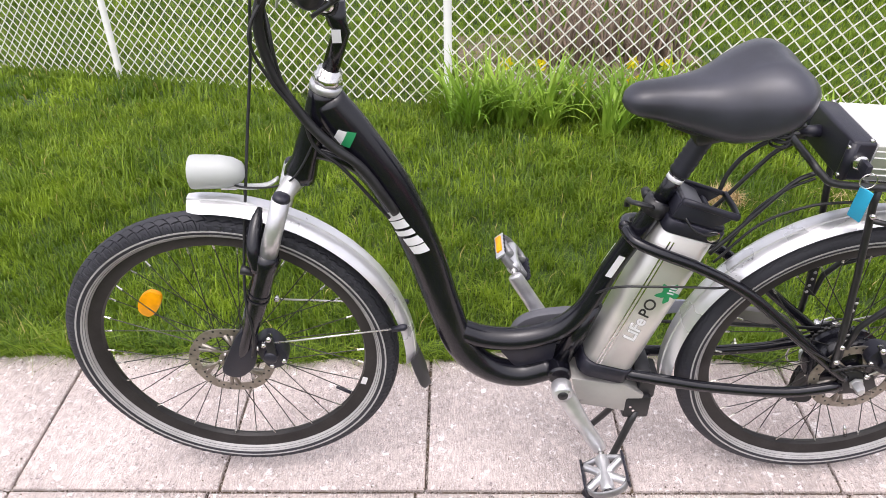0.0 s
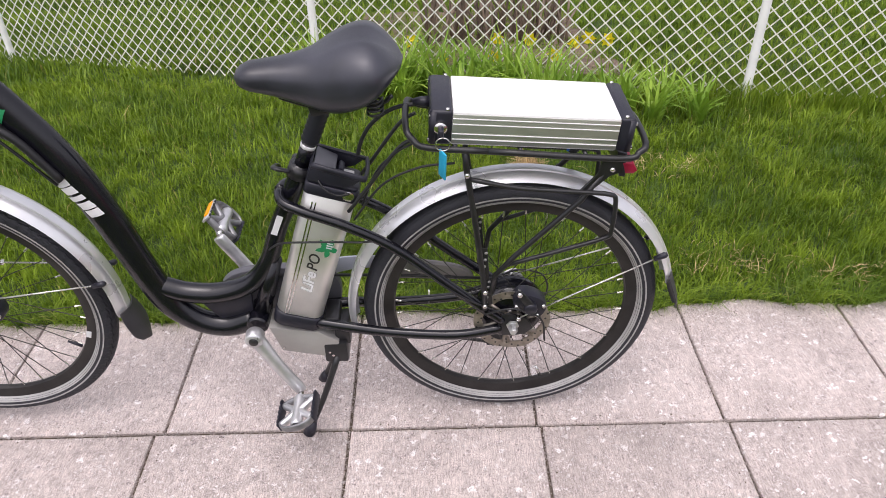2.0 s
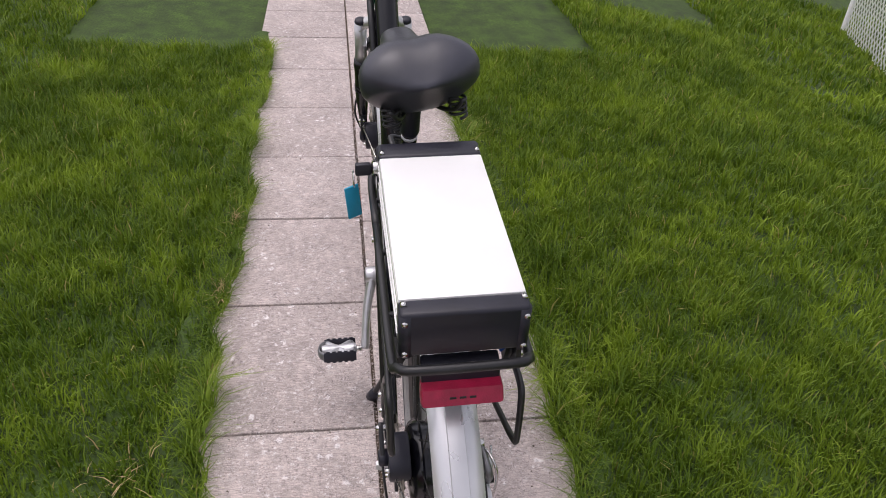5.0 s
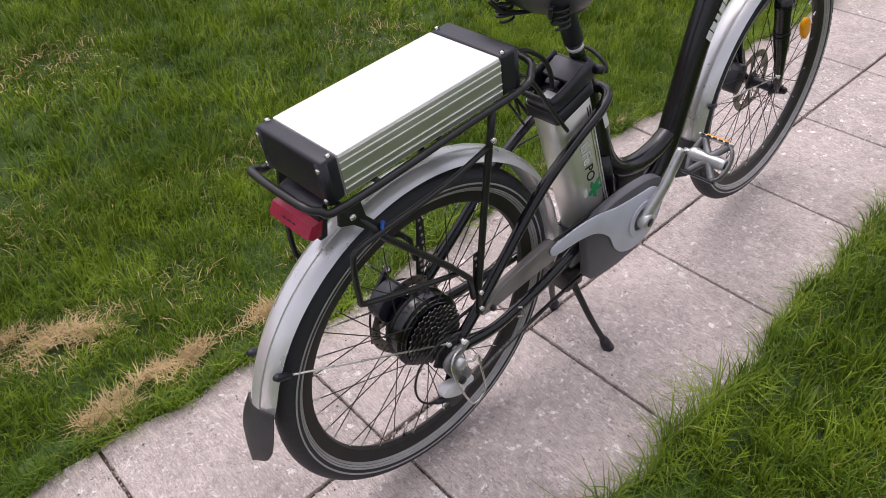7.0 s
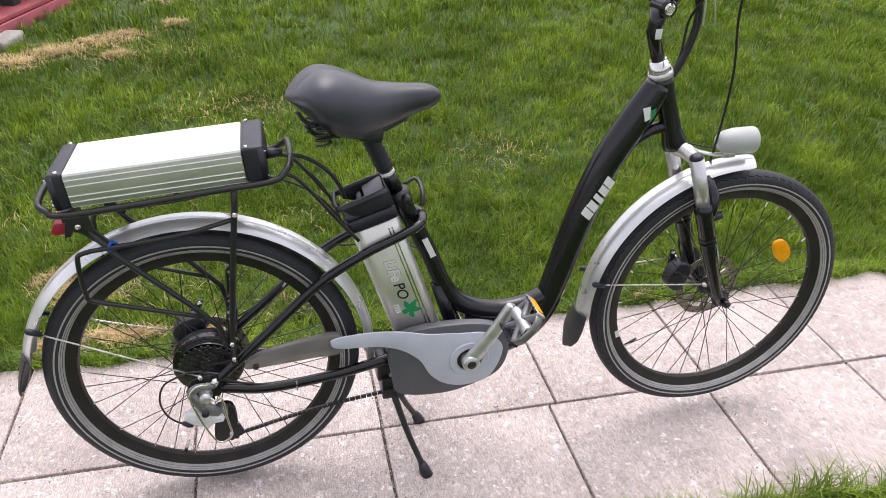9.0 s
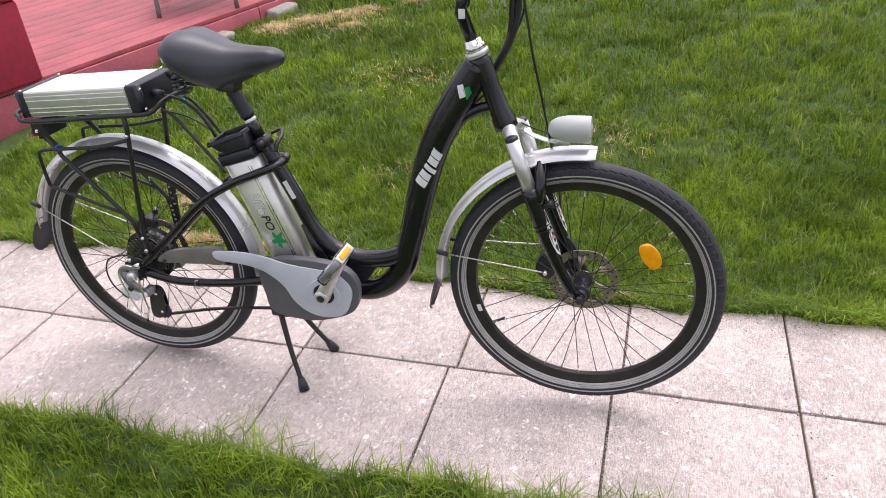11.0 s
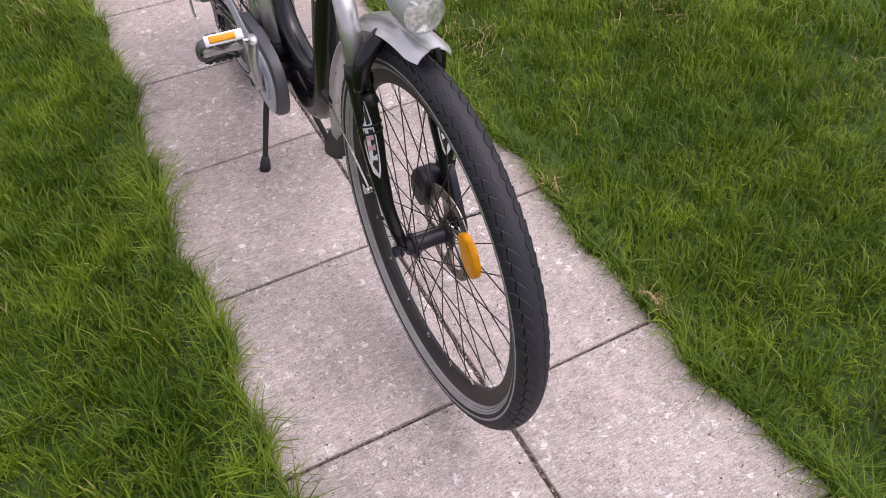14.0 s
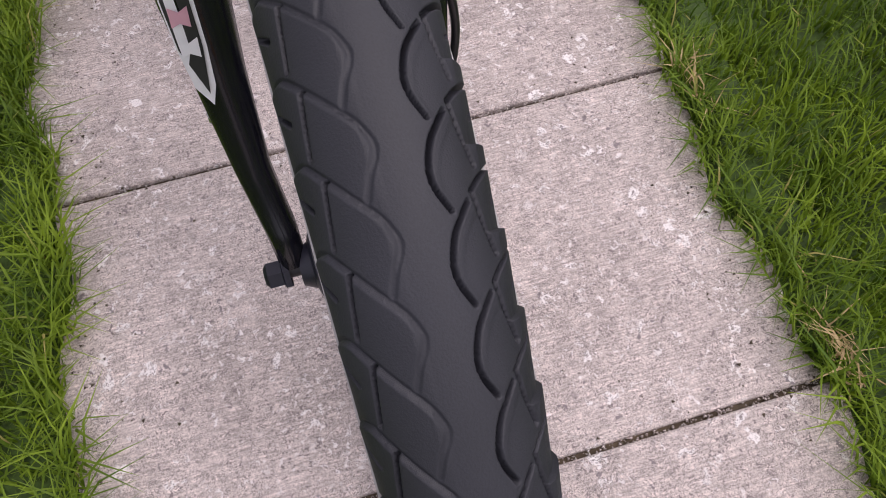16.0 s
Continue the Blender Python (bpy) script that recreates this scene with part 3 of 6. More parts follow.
tagged(crumbs, "dark soil crumbs strewn over the slabs", "soil", kind="stuff")

# pale sand grains lodged in the joints
n = 5200
along = rc.uniform(0, 1, n) < 0.5
gy = np.where(along, JOINT_Y + rc.normal(0, 0.003, n), rc.uniform(EDGE_B, EDGE_A, n))
which = rc.integers(-1, 4, n)
shove = np.where(gy < JOINT_Y, np.array([OFFSET_NEAR[k] for k in range(-1, 4)])[which + 1], np.array([OFFSET_FAR[k] for k in range(-1, 4)])[which + 1])
gx = np.where(along, rc.uniform(-1.6, 2.4, n), JOINT_X0 + SLAB_W * which + shove + rc.normal(0, 0.0022, n))
size = 0.0009 + 0.0019 * rc.uniform(0, 1, n) ** 2
turn = rc.uniform(0, 6.283, n)
pts = []
for ox, oy, oz in ((1.2, 0, 0), (-0.7, 0.9, 0), (-0.7, -0.9, 0), (0, 0, 1.1)):
    c, s = np.cos(turn), np.sin(turn)
    pts.append(np.stack([gx + (ox * c - oy * s) * size, gy + (ox * s + oy * c) * size, -0.004 + oz * size], -1))
v = np.stack(pts, 1).reshape(-1, 3)
base = np.arange(n)[:, None] * 4
tri = np.concatenate([base + np.array(q) for q in ((0, 1, 3), (1, 2, 3), (2, 0, 3), (0, 2, 1))])
sand = raw_mesh("joint_sand", v, np.zeros((0, 4), int), tri, SLAB)
tagged(sand, "pale sand grains in the slab joints", "sand", kind="stuff")

# ---- fence, leaves and the bed behind ----
POSTS = tuple(Vector((x, y, float(fall(y)))) for x, y in ((-4.60, 4.42), (-2.36, 3.58), (-0.19, 2.73), (2.00, 2.16), (4.30, 1.52)))
fence = tagged(empty("chain_link_fence"), "white vinyl-coated chain-link fence with round posts", "fence")
for p in POSTS:
    bm = turned([(0.0, 1.30), (0.016, 1.295), (0.022, 1.27), (0.0215, 1.25), (0.0215, 0.0), (0.024, -0.02), (0.0, -0.02)], (p.x, p.y, p.z), "z", 16)
    part("post", bm, WHITE, fence)
DIAG, MESH_H = 0.075, 1.2
for a, b in zip(POSTS, POSTS[1:]):
    d = b - a
    n = int(round(d.length / DIAG)) * 2
    step, vs, fs = d / n, [], []
    norm = Vector((-d.y, d.x, 0)).normalized()
    levels = int(MESH_H / (DIAG / 2))
    bm = bmesh.new()
    for i in range(n):
        pts = [a + step * (i + (0.02 if ((j + i) % 2) else 0.98)) + Vector((0, 0, 0.012 + j * DIAG / 2)) + norm * (0.0025 if j % 2 else -0.0025) for j in range(levels + 1)]
        tube(bm, pts, 0.0050, 4, caps=False)
    part("wire_mesh", bm, WIRE, fence)
    part("rail", rod([a + Vector((0, 0, 1.24)) - norm * 0.006, b + Vector((0, 0, 1.24)) - norm * 0.006], 0.018, 10), WHITE, fence)


def fence_y(x):
    for a, b in zip(POSTS, POSTS[1:]):
        if a.x <= x <= b.x:
            return a.y + (b.y - a.y) * (x - a.x) / (b.x - a.x)
    return POSTS[-1].y


def arching(bm, root, length, width, heading, lean, r):
    """One strap leaf that rises and bends over, folded along its middle."""
    d = Vector((math.cos(heading), math.sin(heading), 0))
    s = Vector((-d.y, d.x, 0))
    pos, ang, rows = Vector(root), lean, []
    for k in range(7):
        t = k / 6
        w = width * (0.75 + 0.5 * t) * (1 - t ** 2.2) + 0.0008
        fold = Vector((0, 0, w * 0.25))
        rows.append([bm.verts.new(pos - s * w / 2 + fold), bm.verts.new(pos), bm.verts.new(pos + s * w / 2 + fold)])
        pos = pos + (d * math.sin(ang) + Vector((0, 0, math.cos(ang)))) * length / 6
        ang += r
    for a, b in zip(rows, rows[1:]):
        bm.faces.new((a[0], a[1], b[1], b[0])), bm.faces.new((a[1], a[2], b[2], b[1]))


# unmown grass along the foot of the fence
n = 9000
x = rng.uniform(-0.3, 3.6, n)
y = np.array([fence_y(q) for q in x]) + rng.normal(-0.06, 0.10, n)
h = 0.13 * rng.uniform(0.4, 1.2, n)
tall = blades("tall_grass", x, y, fall(y), h, 0.0045 * rng.uniform(0.7, 1.4, n), h * rng.uniform(0.1, 0.6, n), GRASS, rng)
tagged(tall, "unmown grass standing along the fence foot", "grass", kind="stuff")

rl = random.Random(21)
for i in range(24):
    cx = -0.12 + i * 0.076 + rl.uniform(-0.03, 0.03)
    cy = fence_y(cx) - 0.14 - rl.uniform(0.0, 0.34)
    plant = tagged(empty("daylily"), "clump of fresh green strap leaves beside the fence", "plant", "leaf clumps along the fence")
    for k in range(40):
        bm = bmesh.new()
        a = rl.uniform(0, 6.283)
        r0 = rl.uniform(0, 0.06)
        arching(bm, (cx + r0 * math.cos(a), cy + r0 * math.sin(a), float(fall(cy))), rl.uniform(0.20, 0.44) * (1.0 if cx < 1.0 else 0.68), rl.uniform(0.012, 0.020), rl.uniform(0, 6.283), rl.uniform(0.05, 0.45), rl.uniform(0.02, 0.28))
        part("leaf", bm, LEAF, plant, sharp=180)


def daffodil(x, y, z, turn):
    ob = tagged(empty("daffodil"), "yellow daffodil in flower on a thin green stem", "flower", "daffodils by the fence")
    part("stem", rod([(x, y, float(fall(y))), (x + 0.01, y, z - 0.08), (x, y, z)], 0.003, 6, 3), LEAF, ob)
    d = Vector((math.cos(turn), math.sin(turn), -0.15)).normalized()
    m = Matrix.Translation((x, y, z)) @ d.to_track_quat("Z", "Y").to_matrix().to_4x4()
    for k in range(6):
        bm = bmesh.new()
        a = k * math.pi / 3
        q = [(0.004, 0.0, 0), (0.024, -0.014, 0.003), (0.046, 0.0, 0.0), (0.024, 0.014, 0.003)]
        bm.faces.new([bm.verts.new((u * math.cos(a) - v * math.sin(a), u * math.sin(a) + v * math.cos(a), w)) for u, v, w in q])
        bmesh.ops.solidify(bm, geom=bm.faces[:], thickness=0.0008)
        bmesh.ops.transform(bm, matrix=m, verts=bm.verts)
        part("petal", bm, PETAL, ob)
    bm = turned([(0.005, 0.0), (0.013, 0.010), (0.015, 0.027), (0.021, 0.036), (0.017, 0.033), (0.010, 0.010)], (0, 0, 0), "z", 12)
    bmesh.ops.transform(bm, matrix=m, verts=bm.verts)
    part("trumpet", bm, PETAL, ob)


for i, (x, y, h) in enumerate(((0.13, 2.88, 0.22), (0.50, 2.64, 0.15), (0.79, 2.66, 0.16), (0.82, 2.88, 0.22), (1.00, 2.83, 0.22), (1.11, 2.58, 0.18), (1.23, 2.71, 0.22), (1.34, 2.85, 0.22), (1.43, 2.78, 0.22), (0.33, 2.95, 0.20))):
    daffodil(x, y, float(fall(y)) + h, -1.6 + 0.5 * math.sin(i * 2.4))

bm = bmesh.new()
bmesh.ops.create_grid(bm, x_segments=24, y_segments=24, size=0.5)
for v in bm.verts:
    a = math.atan2(v.co.y, v.co.x)
    v.co.x, v.co.y = 0.72 + v.co.x * 1.7, 3.95 + v.co.y * 2.5
    v.co.z = float(fall(v.co.y)) + 0.03 + 0.02 * noise.noise(v.co * 6.0)
tagged(part("mulch_bed", bm, MULCH), "planting bed covered with brown bark mulch", "flower bed", kind="structure")
shrub = tagged(empty("bare_shrub"), "leafless shrub with many grey-brown stems", "shrub")
rt = random.Random(11)
for grp in range(4):
    bm = bmesh.new()
    for k in range(26):
        x, y = 0.85 + rt.uniform(-0.45, 0.55), 3.95 + rt.uniform(-0.35, 0.4)
        dx, dy, hh = rt.uniform(-0.5, 0.5), rt.uniform(-0.4, 0.4), rt.uniform(0.5, 1.1)
        g = float(fall(y))
        tube(bm, [(x, y, g), (x + dx * 0.2, y + dy * 0.2, g + hh * 0.35), (x + dx * 0.55, y + dy * 0.55, g + hh * 0.75), (x + dx, y + dy, g + hh)], [0.010, 0.008, 0.006, 0.002], 5)
    part("stem", bm, TWIG, shrub)
# the foot of a pale board screen far behind the fence
screen = tagged(empty("board_screen"), "weathered white board screen far beyond the fence", "screen")
rb = random.Random(5)
for k in range(26):
    x = 0.55 + 0.135 * k
    part("board", boxed((0.125, 0.03, 0.9), pose(x, 6.75 + rb.uniform(-0.01, 0.01), float(fall(6.75)) + 0.47 + rb.uniform(-0.03, 0.03)), 0.004), WHITE, screen)
part("rail", boxed((3.6, 0.05, 0.09), pose(2.25, 6.79, float(fall(6.75)) + 0.30), 0.004), WHITE, screen)

# ---- deck, kerb and gravel ----
corner, run = Vector((2.62, -1.32, 0)), Vector((-0.28, -1.0, 0)).normalized()
inn = Vector((-run.y, run.x, 0))
if inn.x < 0:
    inn = -inn
deck = tagged(empty("wooden_deck"), "low wooden garden deck stained dark red", "deck", kind="structure")
ang = math.degrees(math.atan2(run.y, run.x))
DECK_Z, LEN = 0.22, 7.5
for i in range(22):
    m = Matrix.Translation(corner + run * (LEN / 2) + inn * (0.06 + i * 0.145) + Vector((0, 0, DECK_Z - 0.014))) @ pose(0, 0, 0, 0, 0, ang)
    part("board", boxed((LEN, 0.139, 0.028), m, 0.004), DECK_RED, deck)
for s0, s1 in ((-0.01, 2.02), (2.03, 7.5)):
    m = Matrix.Translation(corner + run * ((s0 + s1) / 2) - inn * 0.024 + Vector((0, 0, 0.085))) @ pose(0, 0, 0, 0, 0, ang)
    part("fascia", boxed((s1 - s0, 0.022, 0.215), m, 0.004), DECK_FASCIA, deck)
m = Matrix.Translation(corner + inn * 1.62 - run * 0.024 + Vector((0, 0, 0.085))) @ pose(0, 0, 0, 0, 0, ang)
part("fascia", boxed((0.022, 3.25, 0.215), m, 0.004), DECK_FASCIA, deck)

bm = bmesh.new()
bmesh.ops.create_grid(bm, x_segments=40, y_segments=30, size=0.5)
for v in bm.verts:
    v.co.x, v.co.y = 3.75 + v.co.x * 2.3, -1.0 + v.co.y * 1.2
    v.co.z = float(fall(v.co.y)) + 0.018 + 0.012 * noise.noise(v.co * 14.0)
tagged(part("gravel_strip", bm, GRAVEL), "dark grey gravel ground beside the deck", "gravel", kind="structure")
kerb = tagged(empty("kerb"), "weathered grey concrete kerb stones beside gravel", "kerb", kind="structure")
part("kerb_stone", boxed((0.16, 0.48, 0.14), pose(2.53, -0.76, 0.0, 0, 0, 14), 0.02, 3), KERB, kerb)
part("kerb_stone", boxed((0.15, 0.30, 0.15), pose(2.64, -1.14, 0.005, 2, 0, 16), 0.025, 3), KERB, kerb)
for i, (s, w) in enumerate(((1.52, 0.30), (2.2, 0.26), (4.0, 0.3), (4.9, 0.22), (6.2, 0.25))):
    p = corner + run * s - inn * 0.09
    bm = boxed((w, 0.12, 0.07), Matrix.Translation((p.x, p.y, float(fall(p.y)) + 0.025)) @ pose(0, 0, 0, 2, -1, ang + 5), 0.022, 3)
    for v in bm.verts:
        v.co += noise.noise_vector(v.co * 12.0) * 0.008
    tagged(part("edging_stone", bm, KERB), "pale flat stone lying along the deck edge", "stone", "stones along the deck")


def patio_chair(x, y, turn):
    """Only the lower frame shows: two bent side runners, a seat sling and cross bars."""
    ob = tagged(empty("patio_chair"), "bronze metal patio chair with mesh sling", "chair")
    for s in (-0.26, 0.26):
        part("leg", rod([(-0.30, s, 0.0), (-0.20, s, 0.20), (-0.02, s, 0.34), (0.20, s, 0.20), (0.30, s, 0.0)], 0.016, 8, 4), CHAIR_FRAME, ob)
        part("side_rail", rod([(0.30, s, 0.46), (-0.22, s, 0.40), (-0.42, s, 0.95)], 0.014, 8, 4), CHAIR_FRAME, ob)
        part("link", rod([(-0.02, s, 0.33), (0.0, s, 0.44)], 0.012, 8), CHAIR_FRAME, ob)
    part("cross_bar", rod([(-0.20, -0.26, 0.20), (-0.20, 0.26, 0.20)], 0.012, 8), CHAIR_FRAME, ob)
    part("seat_sling", boxed((0.50, 0.50, 0.006), pose(0.05, 0, 0.43, 0, -6, 0), 0.002), SLING, ob)
    part("back_sling", boxed((0.006, 0.50, 0.52), pose(-0.33, 0, 0.68, 0, -20, 0), 0.002), SLING, ob)
    ob.matrix_world = pose(x, y, DECK_Z, 0, 0, turn)


patio_chair(2.50, -3.25, 120)
grill = tagged(empty("fire_pit_table"), "dark square fire pit with mesh skirt on the deck", "fire pit")
for sx in (-1, 1):
    for sy in (-1, 1):
        part("leg", boxed((0.09, 0.09, 0.42), pose(sx * 0.27, sy * 0.27, 0.21), 0.008), DECK_GREEN, grill)
part("mesh_skirt", boxed((0.50, 0.50, 0.30), pose(0, 0, 0.21), 0.01), SLING, grill)
part("table_top", boxed((0.78, 0.78, 0.05), pose(0, 0, 0.445), 0.012), DECK_GREEN, grill)
grill.matrix_world = pose(2.20, -4.25, DECK_Z, 0, 0, ang)
cushion = tagged(empty("storage_bin"), "crimson cloth-covered bin standing on the deck", "bin")
part("body", boxed((0.36, 0.36, 0.42), pose(0, 0, 0.21), 0.018, 3), RED_CLOTH, cushion)
part("lid", boxed((0.38, 0.38, 0.05), pose(0, 0, 0.445), 0.02, 3), RED_CLOTH, cushion)
cushion.matrix_world = pose(2.69, -1.50, DECK_Z, 0, 0, ang)

# ---- the electric bicycle, in its own frame: x to the rear, y to its right, z up ----
bike = tagged(empty("electric_bicycle"), "black step-through electric bicycle parked on its centre stand", "bicycle")
bike.matrix_world = pose(0, 0.049, 0, 2.0, -0.25, 0.5)
FRONT, REAR, R = Vector((-0.592, 0.003, 0.367)), Vector((0.622, -0.003, 0.333)), 0.3275
BB = Vector((0.056, 0, 0.318))

# frame
part("down_tube", rod([(-0.352, 0, 0.905), (-0.315, 0, 0.842), (-0.252, 0, 0.733), (-0.205, 0, 0.60), (-0.170, 0, 0.470), (-0.138, 0, 0.372), (-0.085, 0, 0.312), (-0.020, 0, 0.292), (0.045, 0, 0.312)], [(0.024, 0.031), (0.027, 0.036), (0.028, 0.035), (0.028, 0.034), (0.028, 0.032), (0.027, 0.031), (0.026, 0.029), (0.026, 0.028), (0.026, 0.027)], 20, 6), BLACK, bike)
part("upper_tube", rod([(-0.146, 0, 0.416), (-0.09, 0, 0.394), (-0.02, 0, 0.390), (0.05, 0, 0.414), (0.098, 0, 0.470), (0.134, 0, 0.559), (0.168, 0, 0.633), (0.204, 0, 0.712)], [0.023, 0.0235, 0.0235, 0.0225, 0.020, 0.019, 0.019, 0.019], 16, 6), BLACK, bike)
part("seat_tube", rod([(0.056, 0, 0.318), (0.088, 0, 0.40), (0.112, 0, 0.48)], 0.019, 14), BLACK, bike)
part("bridge_plate", prism([(-0.07, 0.372), (0.05, 0.398), (0.045, 0.335), (-0.03, 0.315)], -0.006, 0.006, 0.002), PLASTIC, bike, "black junction plate between the tubes")
part("head_tube", rod([(-0.412, 0, 0.765), (-0.407, 0, 0.778), (-0.398, 0, 0.800), (-0.375, 0, 0.862), (-0.358, 0, 0.908), (-0.352, 0, 0.922)], [0.0265, 0.027, 0.022, 0.021, 0.023, 0.0235], 20), BLACK, bike)
part("gusset_tube", rod([(-0.385, 0, 0.815), (-0.345, 0, 0.803), (-0.305, 0, 0.775), (-0.268, 0, 0.715)], 0.013, 10, 5), BLACK, bike)
part("bottom_bracket", turned([(0.0, -0.038), (0.020, -0.038), (0.024, -0.034), (0.024, 0.034), (0.020, 0.038), (0.0, 0.038)], BB, "y", 24), BLACK, bike)
for s in (-1, 1):
    part("seat_stay", rod([(0.150, 0.004 * s, 0.652), (0.162, 0.036 * s, 0.648), (0.205, 0.052 * s, 0.634), (0.280, 0.056 * s, 0.602), (0.374, 0.058 * s, 0.545), (0.480, 0.062 * s, 0.448), (0.560, 0.066 * s, 0.375), (0.600, 0.067 * s, 0.340)], 0.0105, 12, 5), BLACK, bike)
    part("chain_stay", rod([(0.190, 0.030 * s, 0.318), (0.260, 0.042 * s, 0.312), (0.360, 0.052 * s, 0.300), (0.50, 0.064 * s, 0.298), (0.600, 0.067 * s, 0.318)], [(0.011, 0.013), (0.011, 0.013), (0.010, 0.012), (0.010, 0.012), (0.010, 0.012)], 12, 5), BLACK, bike)
    part("dropout", prism([(0.585, 0.352), (0.615, 0.362), (0.655, 0.345), (0.668, 0.318), (0.650, 0.300), (0.600, 0.298)], 0.0645 * s, 0.0705 * s, 0.0015), SATIN, bike)
part("stay_bridge", boxed((0.034, 0.07, 0.034), pose(0.222, 0, 0.314), 0.006), SATIN, bike)
part("motor_bracket", boxed((0.036, 0.05, 0.07), pose(0.240, 0, 0.275), 0.006), SATIN, bike)

# lettering of the frame
def lettering(text, size, m, material, parent, label="", extrude=0.0003, shear=0.0, bold=0.0):
    cu = bpy.data.curves.new("lettering", "FONT")
    cu.body, cu.size, cu.extrude, cu.shear, cu.offset = text, size, extrude, shear, bold
    cu.align_x, cu.align_y = "CENTER", "CENTER"
    tmp = bpy.data.objects.new("lettering", cu)
    me = bpy.data.meshes.new_from_object(tmp)
    bpy.data.objects.remove(tmp)
    me.materials.clear()
    me.materials.append(material)
    ob = new("lettering", me)
    ob.parent = parent
    ob.matrix_basis = m
    if label:
        ob["label"] = label
    return ob


def facing(x, y, z, along, side):
    """A plane on the bicycle's side: along is the writing's tilt in degrees; side -1 is the left, 1 the right."""
    return Matrix.Translation((x, y, z)) @ (pose(0, 0, 0, 90, 0, 0) if side < 0 else pose(0, 0, 0, 90, 0, 180)) @ pose(0, 0, 0, 0, 0, along)


def wrapped(ob, ax, az, bx, bz, r, side):
    """Bends flat lettering round a tube that runs from (ax, az) to (bx, bz)."""
    d = Vector((bx - ax, 0, bz - az)).normalized()
    m = ob.matrix_basis.copy()
    inv = m.inverted()
    for v in ob.data.vertices:
        p = m @ v.co
        q = Vector((p.x - ax, 0, p.z - az))
        off = (q - d * q.dot(d)).length
        lift = abs(p.y) - 0.027
        p.y = side * (math.sqrt(max(r * r - min(off, r * 0.97) ** 2, 0.0)) + 0.0006 + max(lift, 0.0))
        v.co = inv @ p


for s in (-1, 1):
    tilt = -61 if s < 0 else 61
    cx, cz = -0.2335, 0.6675
    for k in range(5):
        t = (k - 2) * 0.0205
        dx, dz = math.cos(radians(-61)) * t, math.sin(radians(-61)) * t
        w = (0.0188, 0.0178, 0.0120, 0.0178, 0.0185)[k]
        h = 0.038 if (k == 2) else 0.029
        bm = bmesh.new()
        bmesh.ops.create_grid(bm, x_segments=3, y_segments=10, size=0.5)
        for v in bm.verts:
            v.co.x, v.co.y = v.co.x * w + v.co.y * h * 0.22, v.co.y * h
        ob = part("badge_bar", bm, STICKER, bike)
        ob.matrix_basis = facing(cx + dx, s * 0.0272, cz + dz, tilt, s)
        wrapped(ob, -0.2625, 0.7195, -0.2050, 0.6155, 0.0292, s)
    for k, mt in ((0, STICKER), (1, GREEN)):
        bm = bmesh.new()
        bmesh.ops.create_grid(bm, x_segments=2, y_segments=8, size=0.5)
        for v in bm.verts:
            v.co.x, v.co.y = v.co.x * 0.015 + v.co.y * 0.004, v.co.y * 0.028
        ob = part("emblem", bm, mt, bike)
        ob.matrix_basis = facing(-0.326 + (k - 0.5) * 0.014 * (1 if s < 0 else -1), s * 0.027, 0.852 - k * 0.004, -20 if s < 0 else 20, s)
        wrapped(ob, -0.345, 0.892, -0.300, 0.815, 0.0285, s)
part("serial_sticker", prism([(0.122, 0.560), (0.134, 0.555), (0.154, 0.601), (0.142, 0.606)], -0.0196, -0.0192), STICKER, bike, "white paper sticker on the seat tube")
part("serial_sticker", prism([(0.122, 0.560), (0.134, 0.555), (0.154, 0.601), (0.142, 0.606)], 0.0192, 0.0196), STICKER, bike, "white paper sticker on the seat tube")

# head set, stem, bars
HB, HD = Vector((-0.352, 0, 0.922)), Vector((0.060, 0, 0.160)).normalized()
part("headset_cup", rod([HB, HB + HD * 0.012], 0.0255, 24), CAST, bike, "silver headset bearing cup")
part("headset_lock_nut", rod([HB + HD * 0.013, HB + HD * 0.024, HB + HD * 0.026, HB + HD * 0.036], [0.0235, 0.0235, 0.020, 0.0195], 8), CHROME, bike, "chromed hexagonal lock nut")
stem = part("stem_post", rod([HB + HD * 0.03, HB + HD * 0.10, (-0.322, 0, 1.028), (-0.325, 0, 1.058)], [0.0135, 0.0135, 0.0145, 0.018], 16), BLACK, bike, "black adjustable stem post")
part("size_label", boxed((0.014, 0.0006, 0.020), pose(-0.323, -0.0150, 1.012), 0.0001), STICKER, stem)
part("size_label", boxed((0.014, 0.0006, 0.020), pose(-0.323, 0.0150, 1.012), 0.0001), STICKER, stem)
part("stem_hinge", turned([(0.0, -0.026), (0.014, -0.026), (0.018, -0.022), (0.018, 0.022), (0.014, 0.026), (0.0, 0.026)], (-0.332, 0, 1.062), "y", 24), BLACK, bike)
for s in (-1, 1):
    part("hinge_bolt", turned([(0.0, 0.030 * s), (0.008, 0.030 * s), (0.0115, 0.027 * s), (0.0115, 0.025 * s)], (-0.332, 0, 1.062), "y", 20), CHROME, bike, "silver hinge bolt")
part("stem_arm", rod([(-0.338, 0, 1.068), (-0.372, 0, 1.105), (-0.405, 0, 1.140)], [0.018, 0.016, 0.018], 14), BLACK, bike)
part("handlebar", rod([(-0.300, -0.31, 1.162), (-0.36, -0.22, 1.162), (-0.40, -0.13, 1.155), (-0.405, -0.06, 1.142), (-0.405, 0.06, 1.142), (-0.40, 0.13, 1.155), (-0.36, 0.22, 1.162), (-0.300, 0.31, 1.162)], 0.0115, 12, 6), SATIN, bike)
